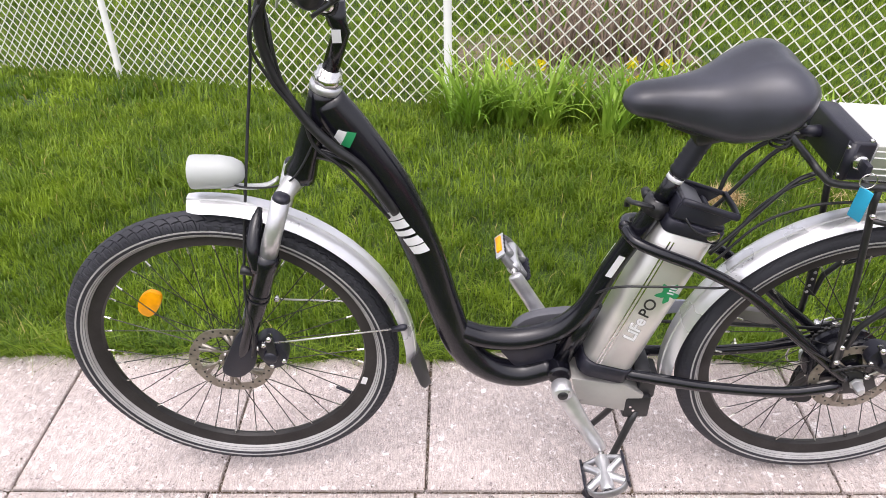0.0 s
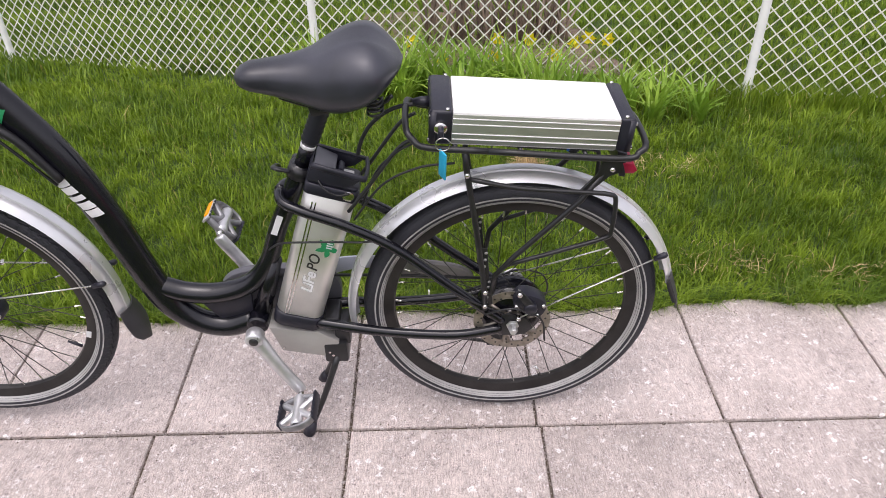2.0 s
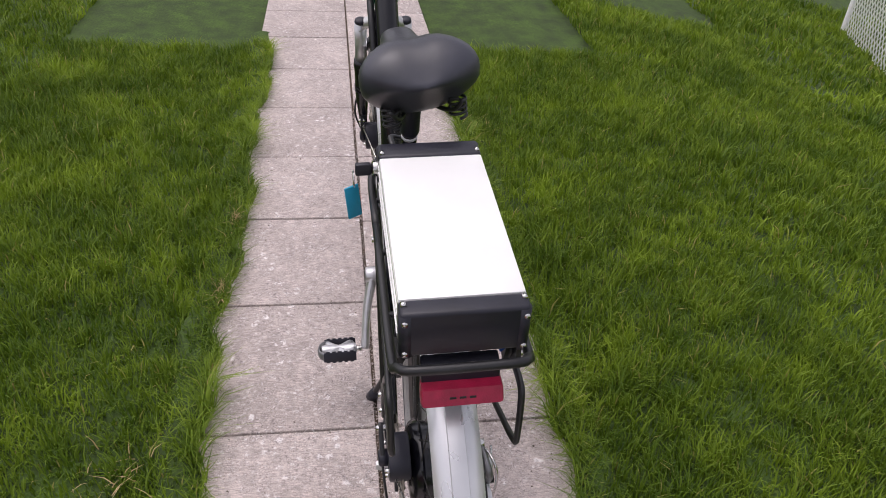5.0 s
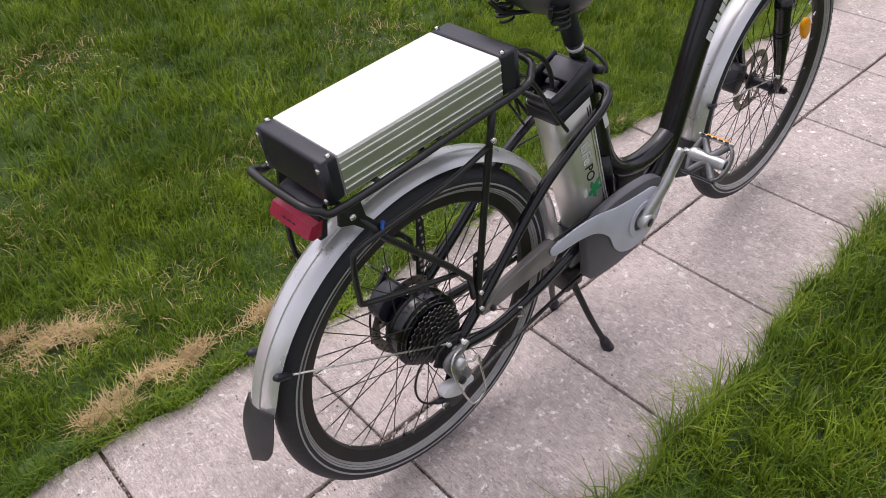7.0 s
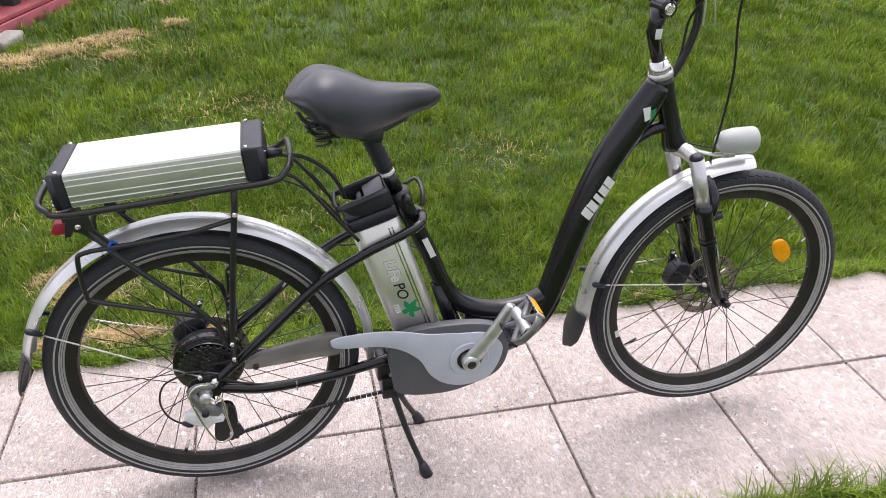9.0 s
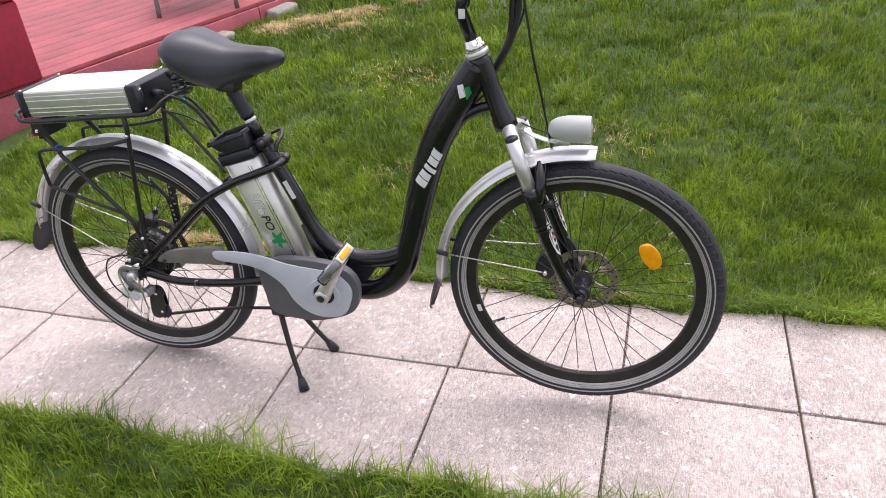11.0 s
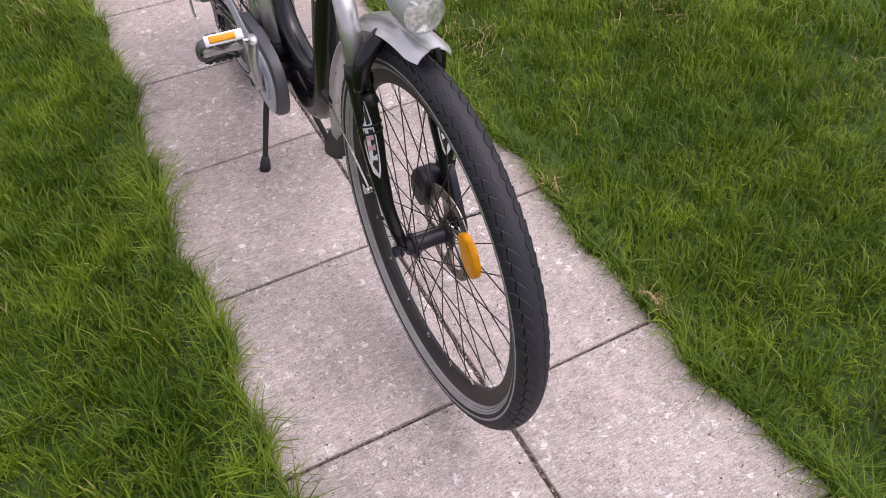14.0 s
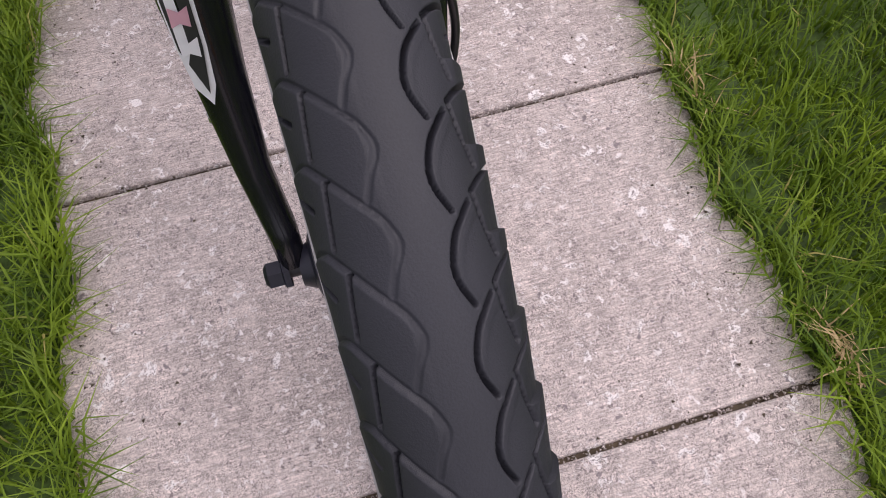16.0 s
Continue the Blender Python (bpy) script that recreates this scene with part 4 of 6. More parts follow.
for s in (-1, 1):
    part("grip", rod([(-0.352, 0.225 * s, 1.162), (-0.302, 0.300 * s, 1.162), (-0.298, 0.306 * s, 1.162)], [0.0165, 0.0175, 0.015], 18), PLASTIC, bike, "black rubber handlebar grip")
    part("brake_lever", rod([(-0.405, 0.150 * s, 1.168), (-0.428, 0.20 * s, 1.176), (-0.420, 0.26 * s, 1.172), (-0.398, 0.302 * s, 1.166)], [(0.004, 0.0065)] * 4, 8, 5), CAST, bike, "alloy brake lever")
    part("lever_clamp", boxed((0.04, 0.03, 0.035), pose(-0.385, 0.165 * s, 1.160, 0, 0, -30 * s), 0.008), PLASTIC, bike)
part("switch_button", boxed((0.012, 0.012, 0.010), pose(-0.345, 0.20, 1.176), 0.003), RED, bike, "small red switch")
for pts in ([(-0.350, -0.045, 1.052), (-0.300, -0.052, 1.086), (-0.284, -0.058, 1.100), (-0.286, -0.06, 1.112), (-0.345, -0.05, 1.172)], [(-0.318, -0.05, 1.074), (-0.336, -0.05, 1.120), (-0.372, -0.045, 1.165)]):
    part("wire_bracket", rod(pts, 0.0036, 8, 4), SATIN, bike, "black bent wire bracket")
part("throttle_display", boxed((0.045, 0.06, 0.03), pose(-0.40, 0.05, 1.162, 0, -15, 0), 0.008), PLASTIC, bike)

# fork
part("fork_crown", rod([(-0.439, -0.060, 0.738), (-0.435, -0.048, 0.752), (-0.424, -0.026, 0.762), (-0.417, 0, 0.764), (-0.424, 0.026, 0.762), (-0.435, 0.048, 0.752), (-0.439, 0.060, 0.738)], [(0.013, 0.015), (0.013, 0.015), (0.016, 0.016), (0.020, 0.018), (0.016, 0.016), (0.013, 0.015), (0.013, 0.015)], 14, 5), CROWN, bike, "silver cast fork crown")
LEG_TOP, LEG_DIR = Vector((-0.434, 0, 0.757)), Vector((-0.120, 0, -0.350)).normalized()
for s in (-1, 1):
    o = Vector((0, 0.058 * s, 0))
    part("stanchion", rod([LEG_TOP + o, LEG_TOP + LEG_DIR * 0.145 + o], 0.0158, 18), CAST, bike, "bright alloy fork stanchion")
    part("stanchion_cap", rod([LEG_TOP + o - LEG_DIR * 0.010, LEG_TOP + o - LEG_DIR * 0.007, LEG_TOP + o + LEG_DIR * 0.003], [0.009, 0.014, 0.0155], 16), PLASTIC, bike, "black adjuster cap")
    leg = part("fork_leg", rod([LEG_TOP + LEG_DIR * 0.118 + o, LEG_TOP + LEG_DIR * 0.135 + o, LEG_TOP + LEG_DIR * 0.15 + o, LEG_TOP + LEG_DIR * 0.24 + o, LEG_TOP + LEG_DIR * 0.285 + o, LEG_TOP + LEG_DIR * 0.345 + o * 0.97 + Vector((-0.004, 0, 0)), LEG_TOP + LEG_DIR * 0.39 + o * 0.88 + Vector((-0.009, 0, 0)), FRONT + Vector((0.004, 0.046 * s, 0.002))], [0.019, 0.021, 0.0195, 0.0185, 0.0150, (0.0112, 0.0135), (0.0105, 0.013), (0.009, 0.014)], 16), BLACK, bike)
    c = LEG_TOP + LEG_DIR * 0.230 + o
    back = -LEG_DIR
    fwd = Vector((LEG_DIR.z, 0, -LEG_DIR.x))
    if fwd.x > 0:
        fwd = -fwd

    def on_leg(u, v, lift):
        """A place on the leg's outer front: u along it upwards, v round it."""
        a = v / 0.0187
        n = Vector((0, s, 0)) * math.cos(a) + fwd * math.sin(a)
        return c + back * u + n * (0.0189 + lift)

    def decal(name, outline, material, lift, label=""):
        bm = bmesh.new()
        bm.faces.new([bm.verts.new(on_leg(u, v + (0.022 if s > 0 else 0.034), lift)) for u, v in outline])
        ob = part(name, bm, material, leg, label)

    decal("decal", [(-0.062, 0.002), (-0.052, -0.006), (-0.030, -0.010), (-0.004, -0.011), (0.006, -0.008), (0.022, -0.009), (0.030, -0.004), (0.066, 0.001), (0.030, 0.006), (0.004, 0.009), (-0.028, 0.008), (-0.050, 0.006)], STICKER, 0.0004, "white flame-shaped fork decal")
    decal("decal", [(-0.055, 0.002), (-0.030, -0.008), (-0.004, -0.009), (0.020, -0.007), (0.056, 0.001), (0.028, 0.004), (0.004, 0.007), (-0.028, 0.006)], INK, 0.0007)
    for k in range(4):
        u = -0.034 + k * 0.0165
        decal("decal_bar", [(u, -0.0065), (u + 0.011, -0.0055), (u + 0.009, 0.0), (u + 0.012, 0.005), (u + 0.001, 0.004), (u + 0.003, -0.001)], PINK if k in (1, 2) else STICKER, 0.0010)
    part("brake_boss", rod([LEG_TOP + LEG_DIR * 0.165 + o, LEG_TOP + LEG_DIR * 0.165 + o + fwd * 0.030, LEG_TOP + LEG_DIR * 0.165 + o + fwd * 0.040], [0.008, 0.008, 0.0095], 12), SATIN, leg, "black brake boss")
    for k in (0.010, 0.022):
        part("cable_tie", turned([(0.0192, -0.0015), (0.0205, -0.0015), (0.0205, 0.0015), (0.0192, 0.0015)], (0, 0, 0), "z", 20, True), CABLE, leg).matrix_basis = Matrix.Translation(c + back * k) @ back.to_track_quat("Z", "Y").to_matrix().to_4x4()
part("fork_brace", rod([LEG_TOP + LEG_DIR * 0.15 + Vector((-0.012, -0.062, 0)), LEG_TOP + LEG_DIR * 0.10 + Vector((-0.030, -0.055, 0)), LEG_TOP + LEG_DIR * 0.06 + Vector((-0.036, 0, 0)), LEG_TOP + LEG_DIR * 0.10 + Vector((-0.030, 0.055, 0)), LEG_TOP + LEG_DIR * 0.15 + Vector((-0.012, 0.062, 0))], [0.013, 0.013, 0.013, 0.013, 0.013], 12, 5), BLACK, bike)


# wheels
def tyre_mesh(per, fine, across, deep):
    """A tyre section with a road tread: a smooth middle, hooked cuts and slit blocks on one side, overlapping scales on the other."""
    pitch, r0 = 90, 0.0240
    step = 2 * math.pi * R * 1000.0 / pitch
    # the tread is cut finest where it turns up and forward
    u = np.concatenate([np.arange(fine if 23 <= k < 51 else per) / (fine if 23 <= k < 51 else per) + k for k in range(pitch)])
    n = len(u)
    wall = max(across // 14, 4)
    phi = np.concatenate([np.linspace(-radians(140), -radians(88), wall, endpoint=False), np.linspace(-radians(88), radians(88), across - 2 * wall), np.linspace(radians(140), radians(88), wall, endpoint=False)[::-1]])
    U, PH = np.meshgrid(u, phi, indexing="ij")
    W = r0 * PH * 1000.0

    def near(line, f, w, width):
        """One on a bent line of (place along the pitch, distance from the middle), nought past its width; it repeats every pitch."""
        out = np.zeros_like(w)
        for (f0, w0), (f1, w1) in zip(line, line[1:]):
            for shift in (-1, 0, 1):
                ax, ay, bx, by = (f0 + shift) * step, w0, (f1 + shift) * step, w1
                px, py = f * step - ax, w - ay
                dx, dy = bx - ax, by - ay
                t = np.clip((px * dx + py * dy) / (dx * dx + dy * dy), 0, 1)
                k = np.clip(1.5 - np.hypot(px - t * dx, py - t * dy) / width, 0, 1)
                out = np.maximum(out, k * k * (3 - 2 * k))
        return out

    def bent(line):
        p = spline([(f, w, 0) for f, w in line], 5)
        return [(q[0], q[1]) for q in p]

    f = np.mod(U, 1.0)
    cut, lift = np.zeros_like(W), np.zeros_like(W)
    # hooks, a straight slit inside each shoulder block and the notch between the blocks
    hook = bent(((0.0, 15.2), (0.15, 11.8), (0.33, 8.7), (0.60, 6.6), (0.82, 7.0), (1.06, 9.6)))
    slit = ((-0.10, 17.4), (0.22, 18.6), (0.62, 21.0))
    notch = bent(((-0.10, 17.4), (-0.22, 21.5), (-0.32, 27.0), (-0.38, 34.0), (-0.38, 37.0)))
    cut = np.maximum(cut, 0.0042 * near(hook, f, -W, 0.55))
    cut = np.maximum(cut, 0.0046 * near(slit, f, -W, 0.60))
    cut = np.maximum(cut, 0.0030 * near(notch, f, -W, 0.60))
    cut = np.maximum(cut, 0.0016 * near(((0.06, 27.0), (-0.06, 33.0)), f, -W, 0.60))
    # the edges after a hook and after a notch stand a little proud
    lift = np.maximum(lift, 0.0002 * near([(a + 0.07, b + 0.6) for a, b in hook], f, -W, 1.8))
    rise = np.mod(f + 0.62, 1.0)
    block = np.clip((-W - 19.5) / 4.0, 0, 1) * np.clip((39.0 + W) / 5.0, 0, 1)
    lift = lift + 0.0017 * (0.62 - rise) * block
    # scales: one long bent step each, with a slit down from it and a short cut on the shoulder
    scale = bent(((0.33, 38.0), (0.19, 33.0), (0.18, 26.0), (0.42, 18.9), (0.70, 12.6), (0.95, 7.4), (1.19, 4.7), (1.33, 4.9), (1.53, 7.2), (1.76, 9.2)))
    cut = np.maximum(cut, 0.0005 * near(scale, f, W, 0.80))
    cut = np.maximum(cut, 0.0046 * near(((0.46, 18.9), (0.80, 20.6), (1.14, 22.2)), f, W, 0.58))
    cut = np.maximum(cut, 0.0032 * near(((0.48, 33.0), (0.68, 26.4)), f, W, 0.60))
    # each scale stands proud at its step and sinks towards the next
    start = np.interp(W, [4.7, 7.4, 12.6, 18.9, 26.0, 33.0, 38.0], [1.19, 0.95, 0.70, 0.42, 0.18, 0.19, 0.33])
    past = np.mod(f - start, 1.0)
    lift = lift + 0.0010 * (1 - past) ** 1.5 * np.clip((W - 4.5) / 2.5, 0, 1) * np.clip((39.0 - W) / 6.0, 0, 1)
    h = (lift - cut) * deep
    rad = (R - r0) + (r0 + h) * np.cos(PH)
    yy = (r0 + h) * np.sin(PH)
    a = U / pitch * 2 * math.pi
    verts = np.stack([rad * np.cos(a), yy, rad * np.sin(a)], -1).reshape(-1, 3)
    i, j = np.meshgrid(np.arange(n), np.arange(across - 1), indexing="ij")
    i2 = (i + 1) % n
    q = np.stack([i * across + j, i * across + j + 1, i2 * across + j + 1, i2 * across + j], -1).reshape(-1, 4)
    return verts, q


def tyre(per, fine, across, deep):
    v, q = tyre_mesh(per, fine, across, deep)
    return raw_mesh("tyre", v, q, np.zeros((0, 3), int), RUBBER)


def drilled_disc(r_in, r_out, holes):
    """A thin brake rotor with a waved inner edge, arms and rows of holes."""
    n = 72
    bm = bmesh.new()
    th = 0.0009
    rings = []
    for k in range(n):
        a = 2 * math.pi * k / n
        ro = r_out + 0.0012 * math.cos(6 * a)
        ri = r_in + 0.0015 * math.cos(6 * a)
        rings.append([bm.verts.new((r * math.cos(a), y, r * math.sin(a))) for r, y in ((ri, -th), (ro, -th), (ro, th), (ri, th))])
    for k in range(n):
        a, b = rings[k], rings[(k + 1) % n]
        for i in range(4):
            bm.faces.new((a[i], a[(i + 1) % 4], b[(i + 1) % 4], b[i]))
    bmesh.ops.recalc_face_normals(bm, faces=bm.faces)
    return bm


def wheel(name, at, hub_r, flange_y, hub_parts, valve, spokes=36, disc_y=-0.034, label=""):
    w = empty(name, bike)
    w["label"] = label
    w.matrix_basis = Matrix.Translation(at)
    tyre(*((8, 64, 226, 1.0) if name == "front_wheel" else (10, 10, 64, 0.25))).parent = w
    k0 = 1.012
    rim = [(q * k0, y) for q, y in [(0.281, -0.0125), (0.2885, -0.0125), (0.289, -0.0110), (0.282, -0.0085), (0.276, 0.0), (0.282, 0.0085), (0.289, 0.0110), (0.2885, 0.0125), (0.281, 0.0125), (0.270, 0.0115), (0.2575, 0.0075), (0.2545, 0.0), (0.2575, -0.0075), (0.270, -0.0115)]]
    part("rim", turned(rim, (0, 0, 0), "y", 120, True), RIM, w, "black double-wall rim")
    for s in (-1, 1):
        # three rings form the rim's ribbed brake track, the outermost a tyre stripe
        for a0, a1 in ((0.2836, 0.2864), (0.2873, 0.2901), (0.2910, 0.2938), (0.3002, 0.3034)):
            y0, y1 = (max(0.0134, math.sqrt(0.0240 ** 2 - (R - 0.024 - q) ** 2)) + 0.0006 for q in (a0, a1))
            part("stripe", turned([(a0, s * y0), (a1, s * y1), (a1, s * (y1 - 0.002)), (a0, s * (y0 - 0.002))], (0, 0, 0), "y", 120, True), STRIPE, w, "pale ring of the rim brake track and tyre stripe")
    me = None
    for k in range(spokes):
        side = 1 if k % 2 else -1
        a = 2 * math.pi * (k + 0.25) / spokes
        cross = (1 if (k // 2) % 2 else -1) * (0.95 if hub_r < 0.04 else 0.42)
        p0 = Vector((hub_r * math.cos(a + cross), flange_y * side, hub_r * math.sin(a + cross)))
        p1 = Vector((0.2600 * math.cos(a), 0.003 * side, 0.2600 * math.sin(a)))
        d = p1 - p0
        if me is None:
            bm = rod([(0, 0, 0), (0, 0, 1)], 0.00105, 6)
            me = bpy.data.meshes.new("spoke")
            bm.to_mesh(me)
            bm.free()
            me.materials.append(SPOKE)
        m = Matrix.Translation(p0) @ d.to_track_quat("Z", "Y").to_matrix().to_4x4() @ Matrix.Diagonal((1, 1, d.length, 1))
        shared("spoke", me, w, m)
        if k == 0:
            bm = rod([(0, 0, 0), (0, 0, 0.013)], [0.0022, 0.0017], 6)
            nip = bpy.data.meshes.new("nipple")
            bm.to_mesh(nip)
            bm.free()
            nip.materials.append(STAY)
        shared("nipple", nip, w, Matrix.Translation(p1 - d.normalized() * 0.016) @ d.to_track_quat("Z", "Y").to_matrix().to_4x4())
    for nm, bm, mt, lb in hub_parts:
        part(nm, bm, mt, w, lb)
    rotor = part("brake_disc", drilled_disc(0.064, 0.084, 24), DISC, w, "worn steel brake disc with drilled rim")
    rotor.location.y = disc_y
    part("disc_carrier", turned([(0.016, -0.0015), (0.026, -0.0015), (0.026, 0.0015), (0.016, 0.0015)], (0, 0, 0), "y", 24, True), DISC, rotor)
    for k in range(6):
        a = 2 * math.pi * k / 6
        for spread, lean in ((-0.16, 0.62), (0.16, 0.40)):
            part("disc_arm", rod([(0.022 * math.cos(a + spread), 0, 0.022 * math.sin(a + spread)), (0.067 * math.cos(a + lean), 0, 0.067 * math.sin(a + lean))], (0.0011, 0.0048), 8), DISC, rotor)
        bolt = rod([(0.021 * math.cos(a), -0.001, 0.021 * math.sin(a)), (0.021 * math.cos(a), -0.005, 0.021 * math.sin(a))], 0.0035, 6)
        part("rotor_bolt", bolt, CHROME, rotor)
    dot = None
    for k in range(36):
        a = 2 * math.pi * k / 36
        r = (0.068, 0.074, 0.080)[k % 3]
        if dot is None:
            bm = turned([(0.0, 0.0013), (0.0024, 0.0013), (0.0024, -0.0013), (0.0, -0.0013)], (0, 0, 0), "y", 8)
            dot = bpy.data.meshes.new("drilled_hole")
            bm.to_mesh(dot)
            bm.free()
            dot.materials.append(INK)
        shared("drilled_hole", dot, rotor, Matrix.Translation((r * math.cos(a), 0, r * math.sin(a))))
    va = radians(valve)
    vd = Vector((math.cos(va), 0, math.sin(va)))
    part("valve", rod([vd * 0.256, vd * 0.240, vd * 0.222], [0.004, 0.0035, 0.0028], 8), PLASTIC if name == "front_wheel" else CHROME, w, "tyre valve")
    if name == "front_wheel":
        ra = va + 0.22
        for s in (-1, 1):
            part("rim_sticker", boxed((0.020, 0.0006, 0.011), Matrix.Translation((0.266 * math.cos(ra), 0.0118 * s, 0.266 * math.sin(ra))) @ pose(0, 0, 0, 0, -math.degrees(ra) + 90, 0), 0.0001), STICKER, w)
    return w


front_hub = [
    ("hub", turned([(0.0, -0.043), (0.009, -0.043), (0.011, -0.034), (0.022, -0.033), (0.022, -0.028), (0.014, -0.024), (0.0125, 0.0), (0.014, 0.024), (0.022, 0.028), (0.022, 0.033), (0.016, 0.035), (0.012, 0.043), (0.0, 0.043)], (0, 0, 0), "y", 32), PLASTIC, "black front hub"),
    ("axle", turned([(0.0, -0.064), (0.0048, -0.064), (0.0048, 0.064), (0.0, 0.064)], (0, 0, 0), "y", 12), SATIN, ""),
    ("axle_nut", turned([(0.0, 0.067), (0.006, 0.0665), (0.0095, 0.064), (0.0095, 0.055), (0.012, 0.054), (0.012, 0.050)], (0, 0, 0), "y", 6), PLASTIC, "dark axle nut"),
    ("axle_nut", turned([(0.0, -0.067), (0.006, -0.0665), (0.0095, -0.064), (0.0095, -0.055), (0.012, -0.054), (0.012, -0.050)], (0, 0, 0), "y", 6), CHROME, ""),
]
fw = wheel("front_wheel", FRONT, 0.021, 0.030, front_hub, -28, label="front wheel with black rim and road tyre")
motor = [(0.0, -0.052), (0.020, -0.052), (0.024, -0.046), (0.058, -0.042), (0.068, -0.036), (0.072, -0.030), (0.075, -0.022), (0.069, -0.018), (0.067, -0.006), (0.075, -0.002), (0.075, 0.006), (0.070, 0.008), (0.070, 0.013), (0.065, 0.0145), (0.064, 0.018), (0.030, 0.021), (0.0, 0.021)]
rear_hub = [
    ("hub_motor", turned(motor, (0, 0, 0), "y", 48), BLACK, "black electric hub motor"),
    ("axle", turned([(0.0, -0.094), (0.006, -0.094), (0.006, 0.090), (0.0, 0.090)], (0, 0, 0), "y", 12), CHROME, ""),
    ("axle_nut", turned([(0.0, -0.096), (0.007, -0.096), (0.010, -0.090), (0.010, -0.076), (0.014, -0.075), (0.014, -0.072)], (0, 0, 0), "y", 6), CAST, "bright axle nut"),
    ("axle_nut", turned([(0.0, 0.094), (0.007, 0.093), (0.010, 0.088), (0.010, 0.076), (0.014, 0.075), (0.014, 0.072)], (0, 0, 0), "y", 6), CAST, ""),
]
for k, (rr, y) in enumerate(((0.060, 0.0250), (0.0545, 0.0305), (0.049, 0.0360), (0.0435, 0.0415), (0.038, 0.0470), (0.032, 0.0525), (0.027, 0.0580))):
    bm = bmesh.new()
    teeth = int(rr * 2 * math.pi / 0.0127)
    prof = []
    for i in range(teeth * 4):
        a = 2 * math.pi * i / (teeth * 4)
        r2 = rr + (0.0042 if i % 4 in (1, 2) else 0.0)
        prof.append((r2 * math.cos(a), r2 * math.sin(a)))
    rear_hub.append(("sprocket", prism(prof, y - 0.001, y + 0.001), COG, "dark oily sprocket"))
rear_hub.append(("freewheel", turned([(0.0, 0.062), (0.020, 0.062), (0.024, 0.058), (0.028, 0.050), (0.030, 0.021), (0.0, 0.020)], (0, 0, 0), "y", 28), SATIN, "black freewheel body"))
rw = wheel("rear_wheel", REAR, 0.073, 0.024, rear_hub, -63, disc_y=-0.056, label="rear wheel with black hub motor")
rw.rotation_euler.y = radians(8)
fw.rotation_euler.y = radians(3)
refl = part("wheel_reflector", prism([(0.034 * math.cos(q) * (1 - 0.12 * math.sin(q)), 0.020 * math.copysign(abs(math.sin(q)) ** 0.7, math.sin(q))) for q in [k * math.pi / 10 for k in range(20)]], -0.006, 0.006, 0.003), AMBER, bike, "amber spoke reflector")
refl.matrix_basis = Matrix.Translation((-0.744, 0.017, 0.477)) @ pose(0, 0, 0, 0, -57, 0)

# mudguards
def mudguard(name, c, r, a0, a1, label):
    """A pressed guard with a rolled rim and a raised middle, swept from angle a0 to a1 about the axle."""
    prof = []
    marks = (0.0, 0.17, 0.325, 0.355, 0.50, 0.65, 0.80, 0.92, 1.0)
    for v in [-q for q in marks[:0:-1]] + list(marks):
        prof.append((0.033 * v, -0.016 * abs(v) ** 2.6 + (0.0026 if abs(v) < 0.34 else 0.0)))
    bm = bmesh.new()
    n, rows = 56, []
    for i in range(n + 1):
        a = radians(a0 + (a1 - a0) * i / n)
        d, row = Vector((math.cos(a), 0, math.sin(a))), []
        narrow = 1.0 - 0.25 * max(0, 1 - min(i, n - i) / 1.5)
        for y, h in prof:
            row.append(bm.verts.new(c + d * (r + h) + Vector((0, y * narrow, 0))))
        rows.append(row)
    for a, b in zip(rows, rows[1:]):
        for k in range(len(prof) - 1):
            bm.faces.new((a[k], a[k + 1], b[k + 1], b[k]))
    bmesh.ops.recalc_face_normals(bm, faces=bm.faces)
    bmesh.ops.solidify(bm, geom=bm.faces[:], thickness=0.0015)
    return part(name, bm, SILVER, bike, label, sharp=50)


def flap(c, r, a0, a1, w, kick):
    """A rounded rubber tongue that kicks away from the tyre towards its tip."""
    bm = bmesh.new()
    rows = []
    for i in range(15):
        t = i / 14
        a = radians(a0 + (a1 - a0) * t)
        d = Vector((math.cos(a), 0, math.sin(a)))
        rows.append([bm.verts.new(c + d * (r + 0.006 + kick * t ** 1.3 - 0.012 * abs(v) ** 2 * (1 - 0.3 * t)) + Vector((0, w * v * (1 + 0.25 * math.sin(3.1 * t)) * math.sqrt(1 - (max(0, t - 0.62) / 0.386) ** 2), 0))) for v in (-1, -0.66, -0.33, 0, 0.33, 0.66, 1)])
    for a, b in zip(rows, rows[1:]):
        for k in range(6):
            bm.faces.new((a[k], a[k + 1], b[k + 1], b[k]))
    bmesh.ops.recalc_face_normals(bm, faces=bm.faces)
    bmesh.ops.solidify(bm, geom=bm.faces[:], thickness=0.003)
    part("mud_flap", bm, MUD, bike, "black rubber mud flap")


